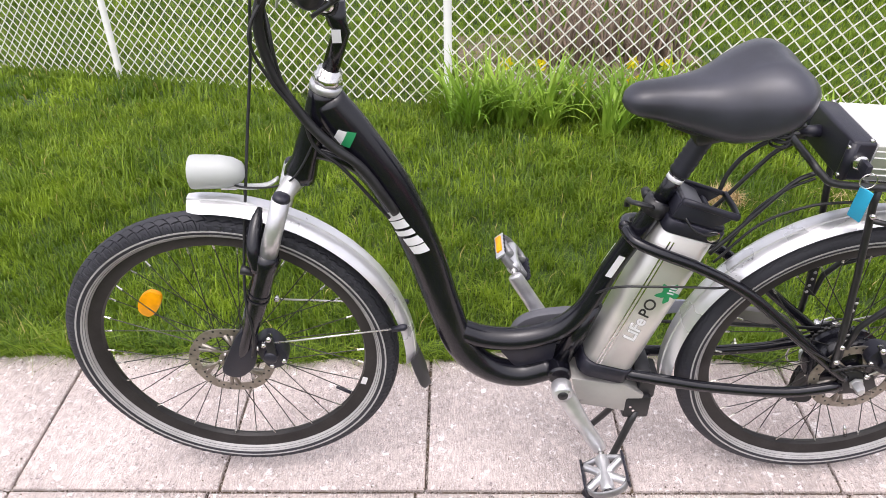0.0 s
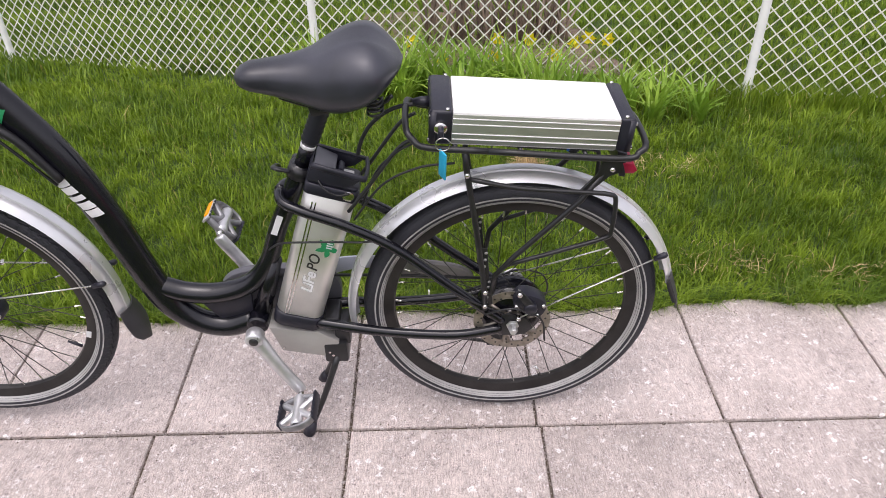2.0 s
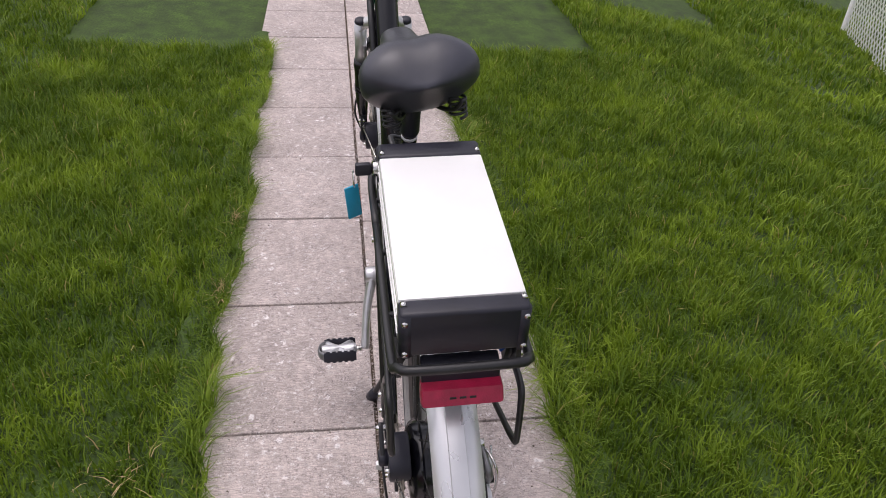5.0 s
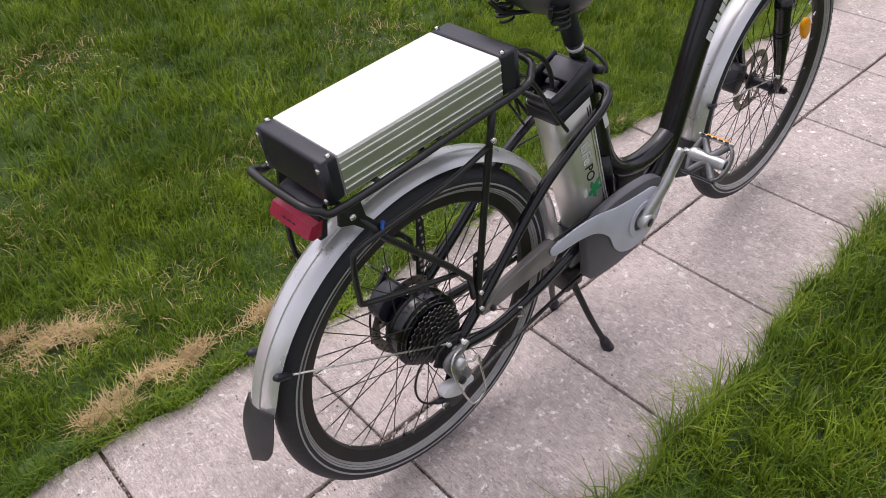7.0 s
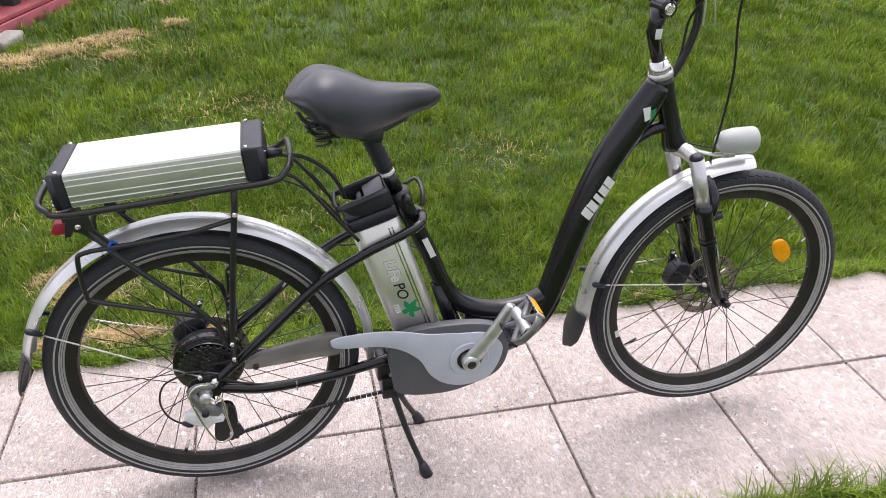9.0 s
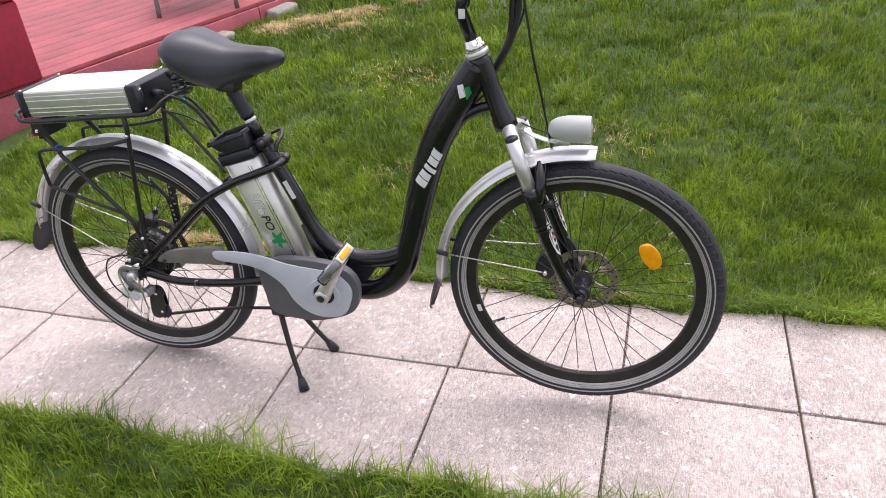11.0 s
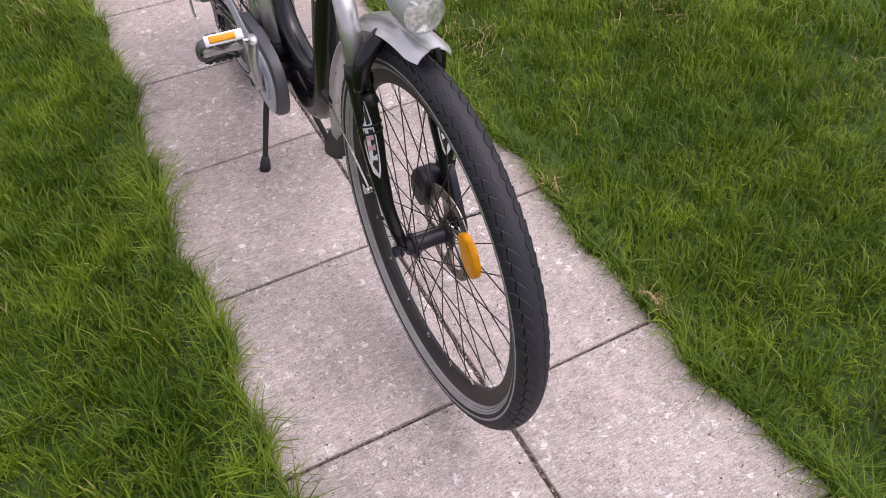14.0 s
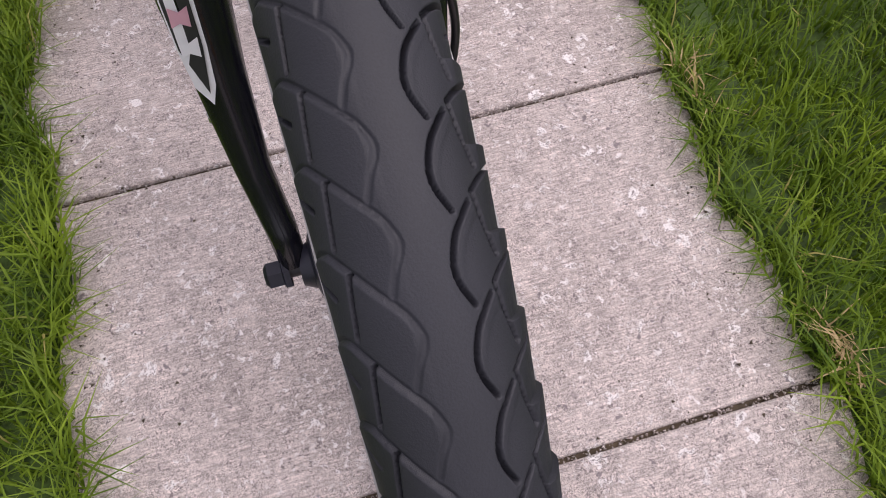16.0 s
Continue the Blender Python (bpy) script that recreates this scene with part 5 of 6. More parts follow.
mudguard("front_mudguard", FRONT, 0.360, 93, -4, "silver front mudguard")
flap(FRONT, 0.358, -1, -15, 0.034, 0.036)
mudguard("rear_mudguard", REAR, 0.360, 186, 11, "silver rear mudguard")
flap(REAR, 0.358, 14, -3, 0.035, 0.020)
for c, a, ax, ay, az in ((FRONT, 14, 0.080, 0.066, 0.072), (REAR, 26, 0.012, 0.074, 0.022)):
    for s in (-1, 1):
        d = Vector((math.cos(radians(a)), 0, math.sin(radians(a))))
        tip = c + d * 0.342 + Vector((0, 0.037 * s, 0))
        root = c + Vector((ax, ay * s, az))
        part("guard_stay", rod([root, tip], 0.0018, 6), STAY, bike, "thin bright mudguard stay")
        part("stay_clip", rod([tip - d * 0.012, tip + d * 0.012, tip + d * 0.018], [0.0055, 0.007, 0.004], 8), PLASTIC, bike)
        part("stay_screw", rod([root + Vector((0, -0.004 * s, 0)), root + Vector((0, 0.006 * s, 0))], 0.005, 10), CHROME, bike)

# head lamp
lamp = part("head_lamp", turned([(0.0, 0.054), (0.010, 0.053), (0.019, 0.047), (0.027, 0.032), (0.0315, 0.010), (0.0325, -0.036), (0.0315, -0.041), (0.0305, -0.041), (0.0305, -0.036)], (-0.557, 0.010, 0.772), "x", 28), LAMP_GREY, bike, "silver-grey bullet head lamp")
part("lamp_lens", turned([(0.0, -0.046), (0.015, -0.0445), (0.0305, -0.039), (0.0305, -0.034)], (-0.557, 0.010, 0.772), "x", 28), LENS, lamp, "clear faceted lamp lens")
lamp.matrix_basis = Matrix.Translation((-0.557, 0.010, 0.771)) @ Matrix.Diagonal((0.96, 0.90, 0.92, 1)) @ Matrix.Translation((0.557, -0.010, -0.772))
part("lamp_bracket", rod([(-0.538, 0.014, 0.743), (-0.505, 0.008, 0.742), (-0.470, 0, 0.750), (-0.450, 0, 0.762)], [(0.010, 0.003)] * 4, 8, 4), CROWN, bike)
part("lamp_foot", boxed((0.03, 0.018, 0.014), pose(-0.538, 0.014, 0.743), 0.003), CAST, bike)

# seat post, saddle
SP0, SPD = Vector((0.198, 0, 0.700)), Vector((0.053, 0, 0.120)).normalized()
part("seat_post", rod([SP0, SP0 + SPD * 0.075], 0.0145, 16), BLACK, bike, "black seat post")
boot = [(SP0 + SPD * (0.068 + 0.006 * k), 0.0185 if k % 2 else 0.0165) for k in range(17)]
part("post_boot", rod([p for p, _ in boot], [r for _, r in boot], 16), PLASTIC, bike, "ribbed rubber boot of the sprung post")
part("post_ring", rod([SP0 + SPD * 0.055, SP0 + SPD * 0.063], 0.0152, 16), STICKER, bike, "white ring on the seat post")
part("seat_clamp", rod([SP0 - SPD * 0.014, SP0 + SPD * 0.012], 0.0235, 18), SATIN, bike)
part("clamp_lever", rod([(0.185, -0.026, 0.712), (0.160, -0.030, 0.722), (0.150, -0.012, 0.715), (0.152, 0.016, 0.702), (0.154, 0.024, 0.684)], [(0.0055, 0.0038)] * 5, 10, 4), SATIN, bike, "black quick-release lever")
part("clamp_nut", rod([(0.188, 0.022, 0.704), (0.186, 0.040, 0.706)], [0.010, 0.008], 10), SATIN, bike)


def saddle():
    """A wide padded saddle: thick rounded nose, broad high tail with two lobes, deep skirt."""
    n, k = 48, 32
    ts = np.linspace(0, 1, n + 1)

    def curve(*pairs):
        v = np.interp(ts, [p[0] for p in pairs], [p[1] for p in pairs])
        for _ in range(6):
            v[1:-1] = (v[:-2] + 2 * v[1:-1] + v[2:]) / 4
        return v

    top = curve((0, 0.924), (0.08, 0.932), (0.30, 0.937), (0.46, 0.945), (0.58, 0.965), (0.70, 0.979), (0.80, 0.980), (0.92, 0.962), (1.0, 0.935))
    low = curve((0, 0.890), (0.08, 0.885), (0.22, 0.872), (0.40, 0.852), (0.56, 0.836), (0.70, 0.846), (0.80, 0.866), (0.92, 0.902), (1.0, 0.918))
    wide = curve((0, 0.028), (0.08, 0.032), (0.22, 0.036), (0.40, 0.052), (0.60, 0.084), (0.76, 0.099), (0.88, 0.094), (1.0, 0.070))
    verts, faces = [], []
    for i, t in enumerate(ts):
        x = 0.110 + 0.302 * t
        end = 1.0
        if t < 0.11:
            end = math.sqrt(max(0.0, 1 - (1 - t / 0.11) ** 2))
        if t > 0.80:
            end = math.sqrt(max(0.0, 1 - ((t - 0.80) / 0.20) ** 2))
        end = max(end, 0.03)
        e = max(0.0, min(1.0, (t - 0.35) / 0.4))
        mid = low[i] + (top[i] - low[i]) * 0.50
        for j in range(k):
            a = 2 * math.pi * j / k
            cy, sz = math.cos(a), math.sin(a)
            y = wide[i] * end * math.copysign(abs(cy) ** 0.8, cy)
            if sz > 0:
                z = mid + (top[i] - mid) * end ** 0.7 * sz ** 0.85 - 0.007 * math.exp(-(y / 0.02) ** 2) * e * end
            else:
                z = mid - (mid - low[i]) * end ** 0.7 * abs(sz) ** 0.75
                y *= 1.0 - 0.22 * abs(sz) ** 2
            verts.append((x, y, z))
    for i in range(n):
        for j in range(k):
            faces.append((i * k + j, i * k + (j + 1) % k, (i + 1) * k + (j + 1) % k, (i + 1) * k + j))
    bm = bmesh.new()
    vs = [bm.verts.new(v) for v in verts]
    for f in faces:
        bm.faces.new([vs[q] for q in f])
    bm.faces.new(vs[:k]), bm.faces.new(vs[-k:])
    bmesh.ops.recalc_face_normals(bm, faces=bm.faces)
    return bm


sad = part("saddle", saddle(), VINYL, bike, "wide padded black vinyl saddle", sharp=80)
# it has been knocked a little out of true on its post
sad.matrix_basis = Matrix.Translation((0.258, 0, 0.890)) @ pose(0, 0, -0.004, 6.5, 0, 5) @ Matrix.Translation((-0.258, 0, -0.890))
for s in (-1, 1):
    part("saddle_rail", rod([(0.185, 0.018 * s, 0.872), (0.24, 0.022 * s, 0.852), (0.31, 0.026 * s, 0.850), (0.365, 0.045 * s, 0.862), (0.385, 0.06 * s, 0.885)], 0.004, 8, 5), SATIN, sad)
    coil = [(0.355 + 0.014 * math.cos(a), 0.055 * s + 0.014 * math.sin(a), 0.845 + 0.0045 * a / 3.1416) for a in [k * math.pi / 6 for k in range(49)]]
    part("spring", rod(coil, 0.0025, 6), SATIN, sad, "black coil spring")
part("rail_clamp", boxed((0.05, 0.055, 0.03), pose(0.258, 0, 0.846, 0, -10, 0), 0.008), SATIN, sad)

# frame battery
TILT = 18.3
BM = Matrix.Translation((0.153, 0, 0.346)) @ pose(0, 0, 0, 0, TILT, 0)


def rounded_bar(w, d, z0, z1, rad, taper=0.0):
    bm, rings = bmesh.new(), []
    for z in (z0, z0 + 0.002, z1 - 0.002, z1):
        inset = 0.002 if z in (z0, z1) else 0.0
        ring = []
        for cx, cy, a0 in ((1, 1, 0), (-1, 1, 90), (-1, -1, 180), (1, -1, 270)):
            for k in range(6):
                a = radians(a0 + 18 * k)
                ring.append(bm.verts.new((cx * (w / 2 - rad) + (rad - inset) * math.cos(a), cy * (d / 2 - rad) + (rad - inset) * math.sin(a), z)))
        rings.append(ring)
    for a, b in zip(rings, rings[1:]):
        for k in range(24):
            bm.faces.new((a[k], a[(k + 1) % 24], b[(k + 1) % 24], b[k]))
    bm.faces.new(rings[0][::-1]), bm.faces.new(rings[-1])
    return bm


batt = empty("frame_battery", bike)
batt["label"] = "brushed aluminium battery behind the seat tube"
batt.matrix_basis = BM
part("case", rounded_bar(0.104, 0.078, 0.0, 0.325, 0.026), BRUSHED, batt, "brushed aluminium extruded case", sharp=30)
for s in (-1, 1):
    part("case_rib", boxed((0.003, 0.0012, 0.308), pose(-0.031, 0.0393 * s, 0.156), 0.0004), CHROME, batt)
    part("case_rib", boxed((0.003, 0.0012, 0.308), pose(-0.024, 0.0393 * s, 0.156), 0.0004), CHROME, batt)
part("base", rounded_bar(0.108, 0.082, -0.036, -0.001, 0.024), PLASTIC, batt, "black plastic battery base")
cap = part("cap", rounded_bar(0.108, 0.082, 0.326, 0.352, 0.012), PLASTIC, batt, "black plastic battery head")
part("neck", rounded_bar(0.102, 0.074, 0.352, 0.360, 0.010), PLASTIC, cap)
part("connector", boxed((0.022, 0.030, 0.006), pose(0.026, 0.004, 0.363), 0.002), STICKER, cap, "white plug connector")
for s in (-1, 1):
    part("head_side", prism([(-0.052, 0.358), (0.020, 0.358), (0.036, 0.367), (0.047, 0.382), (0.050, 0.387), (-0.050, 0.390)], 0.0385 * s - 0.0025, 0.0385 * s + 0.0025, 0.0015), PLASTIC, cap, "facetted side of the battery head")
part("head_front", boxed((0.006, 0.076, 0.030), pose(-0.050, 0, 0.374), 0.002), PLASTIC, cap)
rim_line = [(-0.050, -0.039, 0.391), (0.046, -0.039, 0.388), (0.056, -0.033, 0.388), (0.059, 0.0, 0.388), (0.056, 0.033, 0.388), (0.046, 0.039, 0.388), (-0.050, 0.039, 0.391)]
part("carry_handle", rod(rim_line, [(0.0042, 0.0068)] * 7, 10, 3), PLASTIC, cap, "black carrying handle of the battery")
# the lid is black; its dark grey carries the sheen of the sky
part("inner_lid", boxed((0.044, 0.066, 0.010), pose(-0.024, 0, 0.385, 0, 12, 0), 0.003, 2), GUARD_DARK, cap, "black inner lid, grey sheen put into its colour")
part("lid_latch", boxed((0.012, 0.030, 0.010), pose(0.008, 0, 0.380, 0, 20, 0), 0.003, 2), PLASTIC, cap)
part("key_lock", turned([(0.0, -0.0445), (0.008, -0.0445), (0.0115, -0.043), (0.0115, -0.040)], (0.034, 0, 0.342), "y", 20), CHROME, batt, "round battery key lock")
part("lock_wire", rod([(-0.030, -0.040, 0.362), (-0.012, -0.050, 0.350), (0.012, -0.052, 0.346), (0.034, -0.046, 0.352)], 0.0022, 6, 5), CABLE, cap)
for s in (-1, 1):
    m = Matrix.Translation((0.002, 0.0396 * s, 0.130 if s < 0 else 0.185)) @ (pose(0, 0, 0, 90, 0, 0) if s < 0 else pose(0, 0, 0, 90, 0, 180)) @ pose(0, 0, 0, 0, 0, 90 if s < 0 else -90)
    lettering("LiFe", 0.034, m @ Matrix.Translation((-0.026, 0, -0.00025)), GREYBOX, batt, "grey outline of the letters", shear=0.2, bold=0.0021)
    lettering("LiFe", 0.034, m @ Matrix.Translation((-0.026, 0, 0)), STICKER, batt, "white printed letters", shear=0.2, bold=0.0009)
    lettering("PO", 0.033, m @ Matrix.Translation((0.029, 0, 0)), INK, batt, "black printed letters", shear=0.2, bold=0.0003)
    star = []
    for k in range(40):
        q = 2 * math.pi * k / 40
        r = 0.0165 + 0.0060 * math.cos(5 * q + 0.6) + 0.0022 * math.sin(11 * q)
        star.append((0.002 + (0.018 if s < 0 else -0.006) + r * math.cos(q), (0.130 + 0.074 if s < 0 else 0.185 - 0.082) + 1.1 * r * math.sin(q)))
    part("emblem", prism(star, 0.0393 * s, 0.0397 * s), GREEN, batt, "green leaf-shaped print")
    for k in range(4):
        part("print_bar", boxed((0.012, 0.0006, 0.003), pose(0.024 * (1 if s < 0 else 1), 0.0398 * s, (0.205 if s < 0 else 0.105) + 0.006 * k), 0.0001), STICKER, batt)
# controller case under the battery
part("controller_case", prism([(0.080, 0.312), (0.190, 0.292), (0.232, 0.260), (0.224, 0.208), (0.100, 0.238)], -0.036, 0.030, 0.003), GREYBOX, bike, "flat grey aluminium controller case")
for x, z in ((0.105, 0.248), (0.215, 0.218), (0.208, 0.228)):
    part("case_screw", turned([(0.0, -0.0385), (0.003, -0.038), (0.0035, -0.036)], (x, 0, z), "y", 10), CHROME, bike)

# cranks and pedals
for s, end in ((-1, Vector((0.142, -0.098, 0.170))), (1, Vector((-0.030, 0.104, 0.466)))):
    root = BB + Vector((0, 0.072 * s if s < 0 else 0.088, 0))
    part("crank_arm", rod([root, root.lerp(end, 0.12), root.lerp(end, 0.5) + Vector((0, 0.004 * s, 0)), root.lerp(end, 0.93), end], [(0.013, 0.020), (0.012, 0.019), (0.010, 0.016), (0.010, 0.0155), (0.009, 0.013)], 14, 4), CAST, bike, "worn alloy crank arm")
    part("crank_boss", rod([root + Vector((0, -0.016 * s, 0)), root + Vector((0, -0.012 * s, 0)), root + Vector((0, 0.012 * s, 0)), root + Vector((0, 0.0155 * s, 0))], [0.018, 0.0205, 0.0200, 0.0165], 24), CAST, bike, "round alloy boss of the crank")
    part("crank_bolt", rod([root + Vector((0, 0.012 * s, 0)), root + Vector((0, 0.0170 * s, 0))], [0.0115, 0.0100], 18), SATIN, bike, "dark crank bolt")
    ped = empty("pedal", bike)
    ped["label"] = "alloy cage pedal with amber reflectors"
    part("pedal_axle", rod([(0, 0, 0), (0, 0.020 * s, 0)], 0.0065, 10), CHROME, ped)
    part("pedal_hub", rod([(0, 0.014 * s, 0), (0, 0.022 * s, 0), (0, 0.040 * s, 0), (0, 0.060 * s, 0), (0, 0.084 * s, 0), (0, 0.094 * s, 0)], [0.012, 0.0145, 0.0125, 0.0120, 0.0135, 0.0120], 18, 3), CAST, ped, "polished cast pedal body")
    part("hub_cap", rod([(0, 0.092 * s, 0), (0, 0.0985 * s, 0)], [0.0095, 0.0085], 16), SATIN, ped, "dark dust cap")
    part("inner_bar", rod([(-0.038, 0.024 * s, 0), (0, 0.018 * s, 0), (0.038, 0.024 * s, 0)], [(0.005, 0.008), (0.006, 0.010), (0.005, 0.008)], 10, 5), WORN, ped)
    part("outer_bow", rod([(-0.040, 0.082 * s, 0), (-0.030, 0.094 * s, 0), (-0.012, 0.1000 * s, 0), (0.012, 0.1000 * s, 0), (0.030, 0.094 * s, 0), (0.040, 0.082 * s, 0)], (0.0035, 0.010), 10, 4), WORN, ped, "bent outer end of the pedal cage")
    for q in (-1, 1):
        part("cross_arm", rod([(0.038 * q, 0.028 * s, 0), (0.022 * q, 0.040 * s, 0), (0.006 * q, 0.055 * s, 0), (0.022 * q, 0.070 * s, 0), (0.038 * q, 0.082 * s, 0)], [(0.008, 0.009), (0.0075, 0.009), (0.0095, 0.010), (0.0075, 0.009), (0.008, 0.009)], 12, 4), CAST if s < 0 else WORN, ped)
        part("side_plate", boxed((0.005, 0.074, 0.022), pose(0.042 * q, 0.052 * s, 0), 0.0015), CAST if s > 0 and q < 0 else PLASTIC, ped, "toothed side plate")
        for k in range(5):
            for e in (-1, 1):
                part("tooth", boxed((0.004, 0.009, 0.003), pose(0.042 * q, (0.025 + 0.0135 * k) * s, 0.0120 * e), 0.001), PLASTIC, ped)
    for q in (-1,) if s > 0 else ():
        part("pedal_reflector", boxed((0.004, 0.050, 0.013), pose(0.0455 * q, 0.055 * s, 0), 0.001), AMBER, ped, "amber pedal reflector")
    ped.matrix_basis = Matrix.Translation(end + Vector((0, 0.006 * s, 0))) @ pose(0, 0, 0, 0, -20 if s < 0 else 50, 0)

# chain guard on the right
cg = empty("chain_guard", bike)
cg["label"] = "two-tone grey plastic chain guard"
dark = smooth_outline([(-0.040, 0.330), (-0.026, 0.378), (0.020, 0.404), (0.110, 0.412), (0.200, 0.402), (0.238, 0.360), (0.232, 0.292), (0.215, 0.238), (0.120, 0.222), (0.040, 0.238), (-0.020, 0.270)])
part("dark_shell", prism(dark, 0.050, 0.074, 0.005), GUARD_DARK, cg, "dark grey plastic shell")
light = smooth_outline([(-0.022, 0.322), (-0.014, 0.356), (0.020, 0.384), (0.075, 0.390), (0.150, 0.398), (0.205, 0.412), (0.270, 0.420), (0.350, 0.416), (0.362, 0.402), (0.345, 0.388), (0.270, 0.382), (0.215, 0.366), (0.170, 0.330), (0.145, 0.285), (0.110, 0.255), (0.060, 0.244), (0.005, 0.262)], 4)
part("light_panel", prism(light, 0.0745, 0.0795, 0.0022), GUARD_LIGHT, cg, "light grey swept panel")
tail = smooth_outline([(0.345, 0.418), (0.420, 0.412), (0.500, 0.396), (0.536, 0.376), (0.540, 0.358), (0.480, 0.360), (0.400, 0.366), (0.340, 0.372)])
part("tail_cover", prism(tail, 0.054, 0.072, 0.004), GUARD_SMOKE, cg, "dark grey chain guard tail")
part("crank_ring", turned([(0.028, 0.079), (0.044, 0.0795), (0.046, 0.081), (0.044, 0.0835), (0.030, 0.0835)], BB, "y", 40, True), GUARD_LIGHT, cg)
part("crank_well", turned([(0.0, 0.080), (0.030, 0.080), (0.031, 0.0815)], BB, "y", 32), SATIN, cg, "dark hub in the guard opening")
part("tail_screw", rod([(0.520, 0.070, 0.366), (0.520, 0.078, 0.366)], 0.006, 10), SATIN, cg)
chain = [(0.02, 0.044, 0.248), (0.20, 0.044, 0.232), (0.40, 0.045, 0.206), (0.574, 0.046, 0.166)]
bm = bmesh.new()
line = spline(chain, 16)
for a, b in zip(line, line[1:]):
    mid, d = (a + b) / 2, b - a
    block(bm, (d.length * 0.9, 0.006, 0.007), Matrix.Translation(mid) @ d.to_track_quat("X", "Z").to_matrix().to_4x4())
part("chain", bm, SATIN, bike, "oily black bicycle chain")
part("chain", rod([(0.06, 0.046, 0.398), (0.35, 0.046, 0.386), (0.63, 0.047, 0.362)], (0.003, 0.0038), 6), SATIN, bike)

# rear derailleur
der = empty("rear_derailleur", bike)
der["label"] = "silver rear derailleur with wire guard"
part("der_hanger", boxed((0.026, 0.006, 0.066), pose(0.624, 0.072, 0.325), 0.003), SATIN, der)
part("mount_knuckle", rod([(0.628, 0.074, 0.316), (0.628, 0.078, 0.316), (0.628, 0.098, 0.314), (0.628, 0.102, 0.314)], [0.011, 0.0145, 0.013, 0.008], 16), CAST, der, "grey alloy mounting knuckle")
part("mount_arm", rod([(0.604, 0.080, 0.344), (0.612, 0.086, 0.340), (0.640, 0.088, 0.340), (0.654, 0.090, 0.330), (0.648, 0.094, 0.312), (0.634, 0.096, 0.286)], [(0.006, 0.007), (0.006, 0.008), (0.006, 0.009), (0.007, 0.010), (0.007, 0.010), (0.006, 0.009)], 12, 4), WORN, der, "worn grey mounting arm")
part("fixing_bolt", rod([(0.606, 0.074, 0.346), (0.606, 0.090, 0.346)], [0.009, 0.008], 6), CHROME, der)
part("link_plate", rod([(0.634, 0.092, 0.296), (0.622, 0.094, 0.284), (0.606, 0.090, 0.268)], [(0.006, 0.012), (0.007, 0.014), (0.006, 0.011)], 12, 3), WORN, der, "dark grey pivoting link")
part("pivot_pin", rod([(0.632, 0.090, 0.281), (0.632, 0.106, 0.281)], [0.0085, 0.0075], 14), SATIN, der)
part("outer_arm", prism(smooth_outline([(0.676, 0.272), (0.664, 0.281), (0.646, 0.279), (0.620, 0.268), (0.600, 0.262), (0.599, 0.248), (0.618, 0.246), (0.630, 0.236), (0.652, 0.244), (0.671, 0.258)], 3), 0.078, 0.098, 0.005, 3), GUARD_PALE, der, "pale grey wedge-shaped body")
part("cage_knuckle", rod([(0.604, 0.050, 0.256), (0.604, 0.056, 0.256), (0.604, 0.080, 0.256), (0.604, 0.086, 0.256)], [0.010, 0.014, 0.014, 0.010], 14), WORN, der)
part("barrel_adjuster", rod([(0.664, 0.086, 0.244), (0.672, 0.084, 0.242), (0.684, 0.082, 0.247)], [0.007, 0.0065, 0.0045], 10), PLASTIC, der)
for x, z, rr in ((0.596, 0.238, 0.017), (0.592, 0.176, 0.023)):
    toothed = [((rr + (0.003 if i % 4 in (1, 2) else 0.0)) * math.cos(i * math.pi / 22), (rr + (0.003 if i % 4 in (1, 2) else 0.0)) * math.sin(i * math.pi / 22)) for i in range(44)]
    part("pulley", prism([(x + px, z + pz) for px, pz in toothed], 0.044, 0.050), PLASTIC, der, "black toothed jockey pulley")
    part("pulley_bolt", rod([(x, 0.038, z), (x, 0.057, z)], 0.0045, 10), CHROME, der)
for y in (0.040, 0.054):
    part("cage_plate", prism(smooth_outline([(0.582, 0.252), (0.612, 0.250), (0.628, 0.176), (0.618, 0.154), (0.592, 0.160), (0.576, 0.200)], 3), y - 0.001, y + 0.001), SATIN, der)
part("wire_guard", rod([(0.618, 0.098, 0.318), (0.606, 0.104, 0.313), (0.595, 0.106, 0.322), (0.592, 0.108, 0.300), (0.588, 0.112, 0.262), (0.584, 0.112, 0.228), (0.592, 0.110, 0.211), (0.606, 0.110, 0.205), (0.620, 0.110, 0.214), (0.640, 0.108, 0.262), (0.654, 0.106, 0.312), (0.655, 0.102, 0.338), (0.640, 0.096, 0.350), (0.618, 0.090, 0.346)], 0.0024, 8, 5), CHROME, der, "bright bent wire guard")
part("der_cable", rod([(0.500, 0.066, 0.306), (0.570, 0.068, 0.330), (0.640, 0.070, 0.368), (0.693, 0.074, 0.357), (0.712, 0.075, 0.340), (0.721, 0.076, 0.308), (0.715, 0.077, 0.276), (0.699, 0.079, 0.254), (0.676, 0.083, 0.243)], 0.0022, 8, 6), CABLE, der)

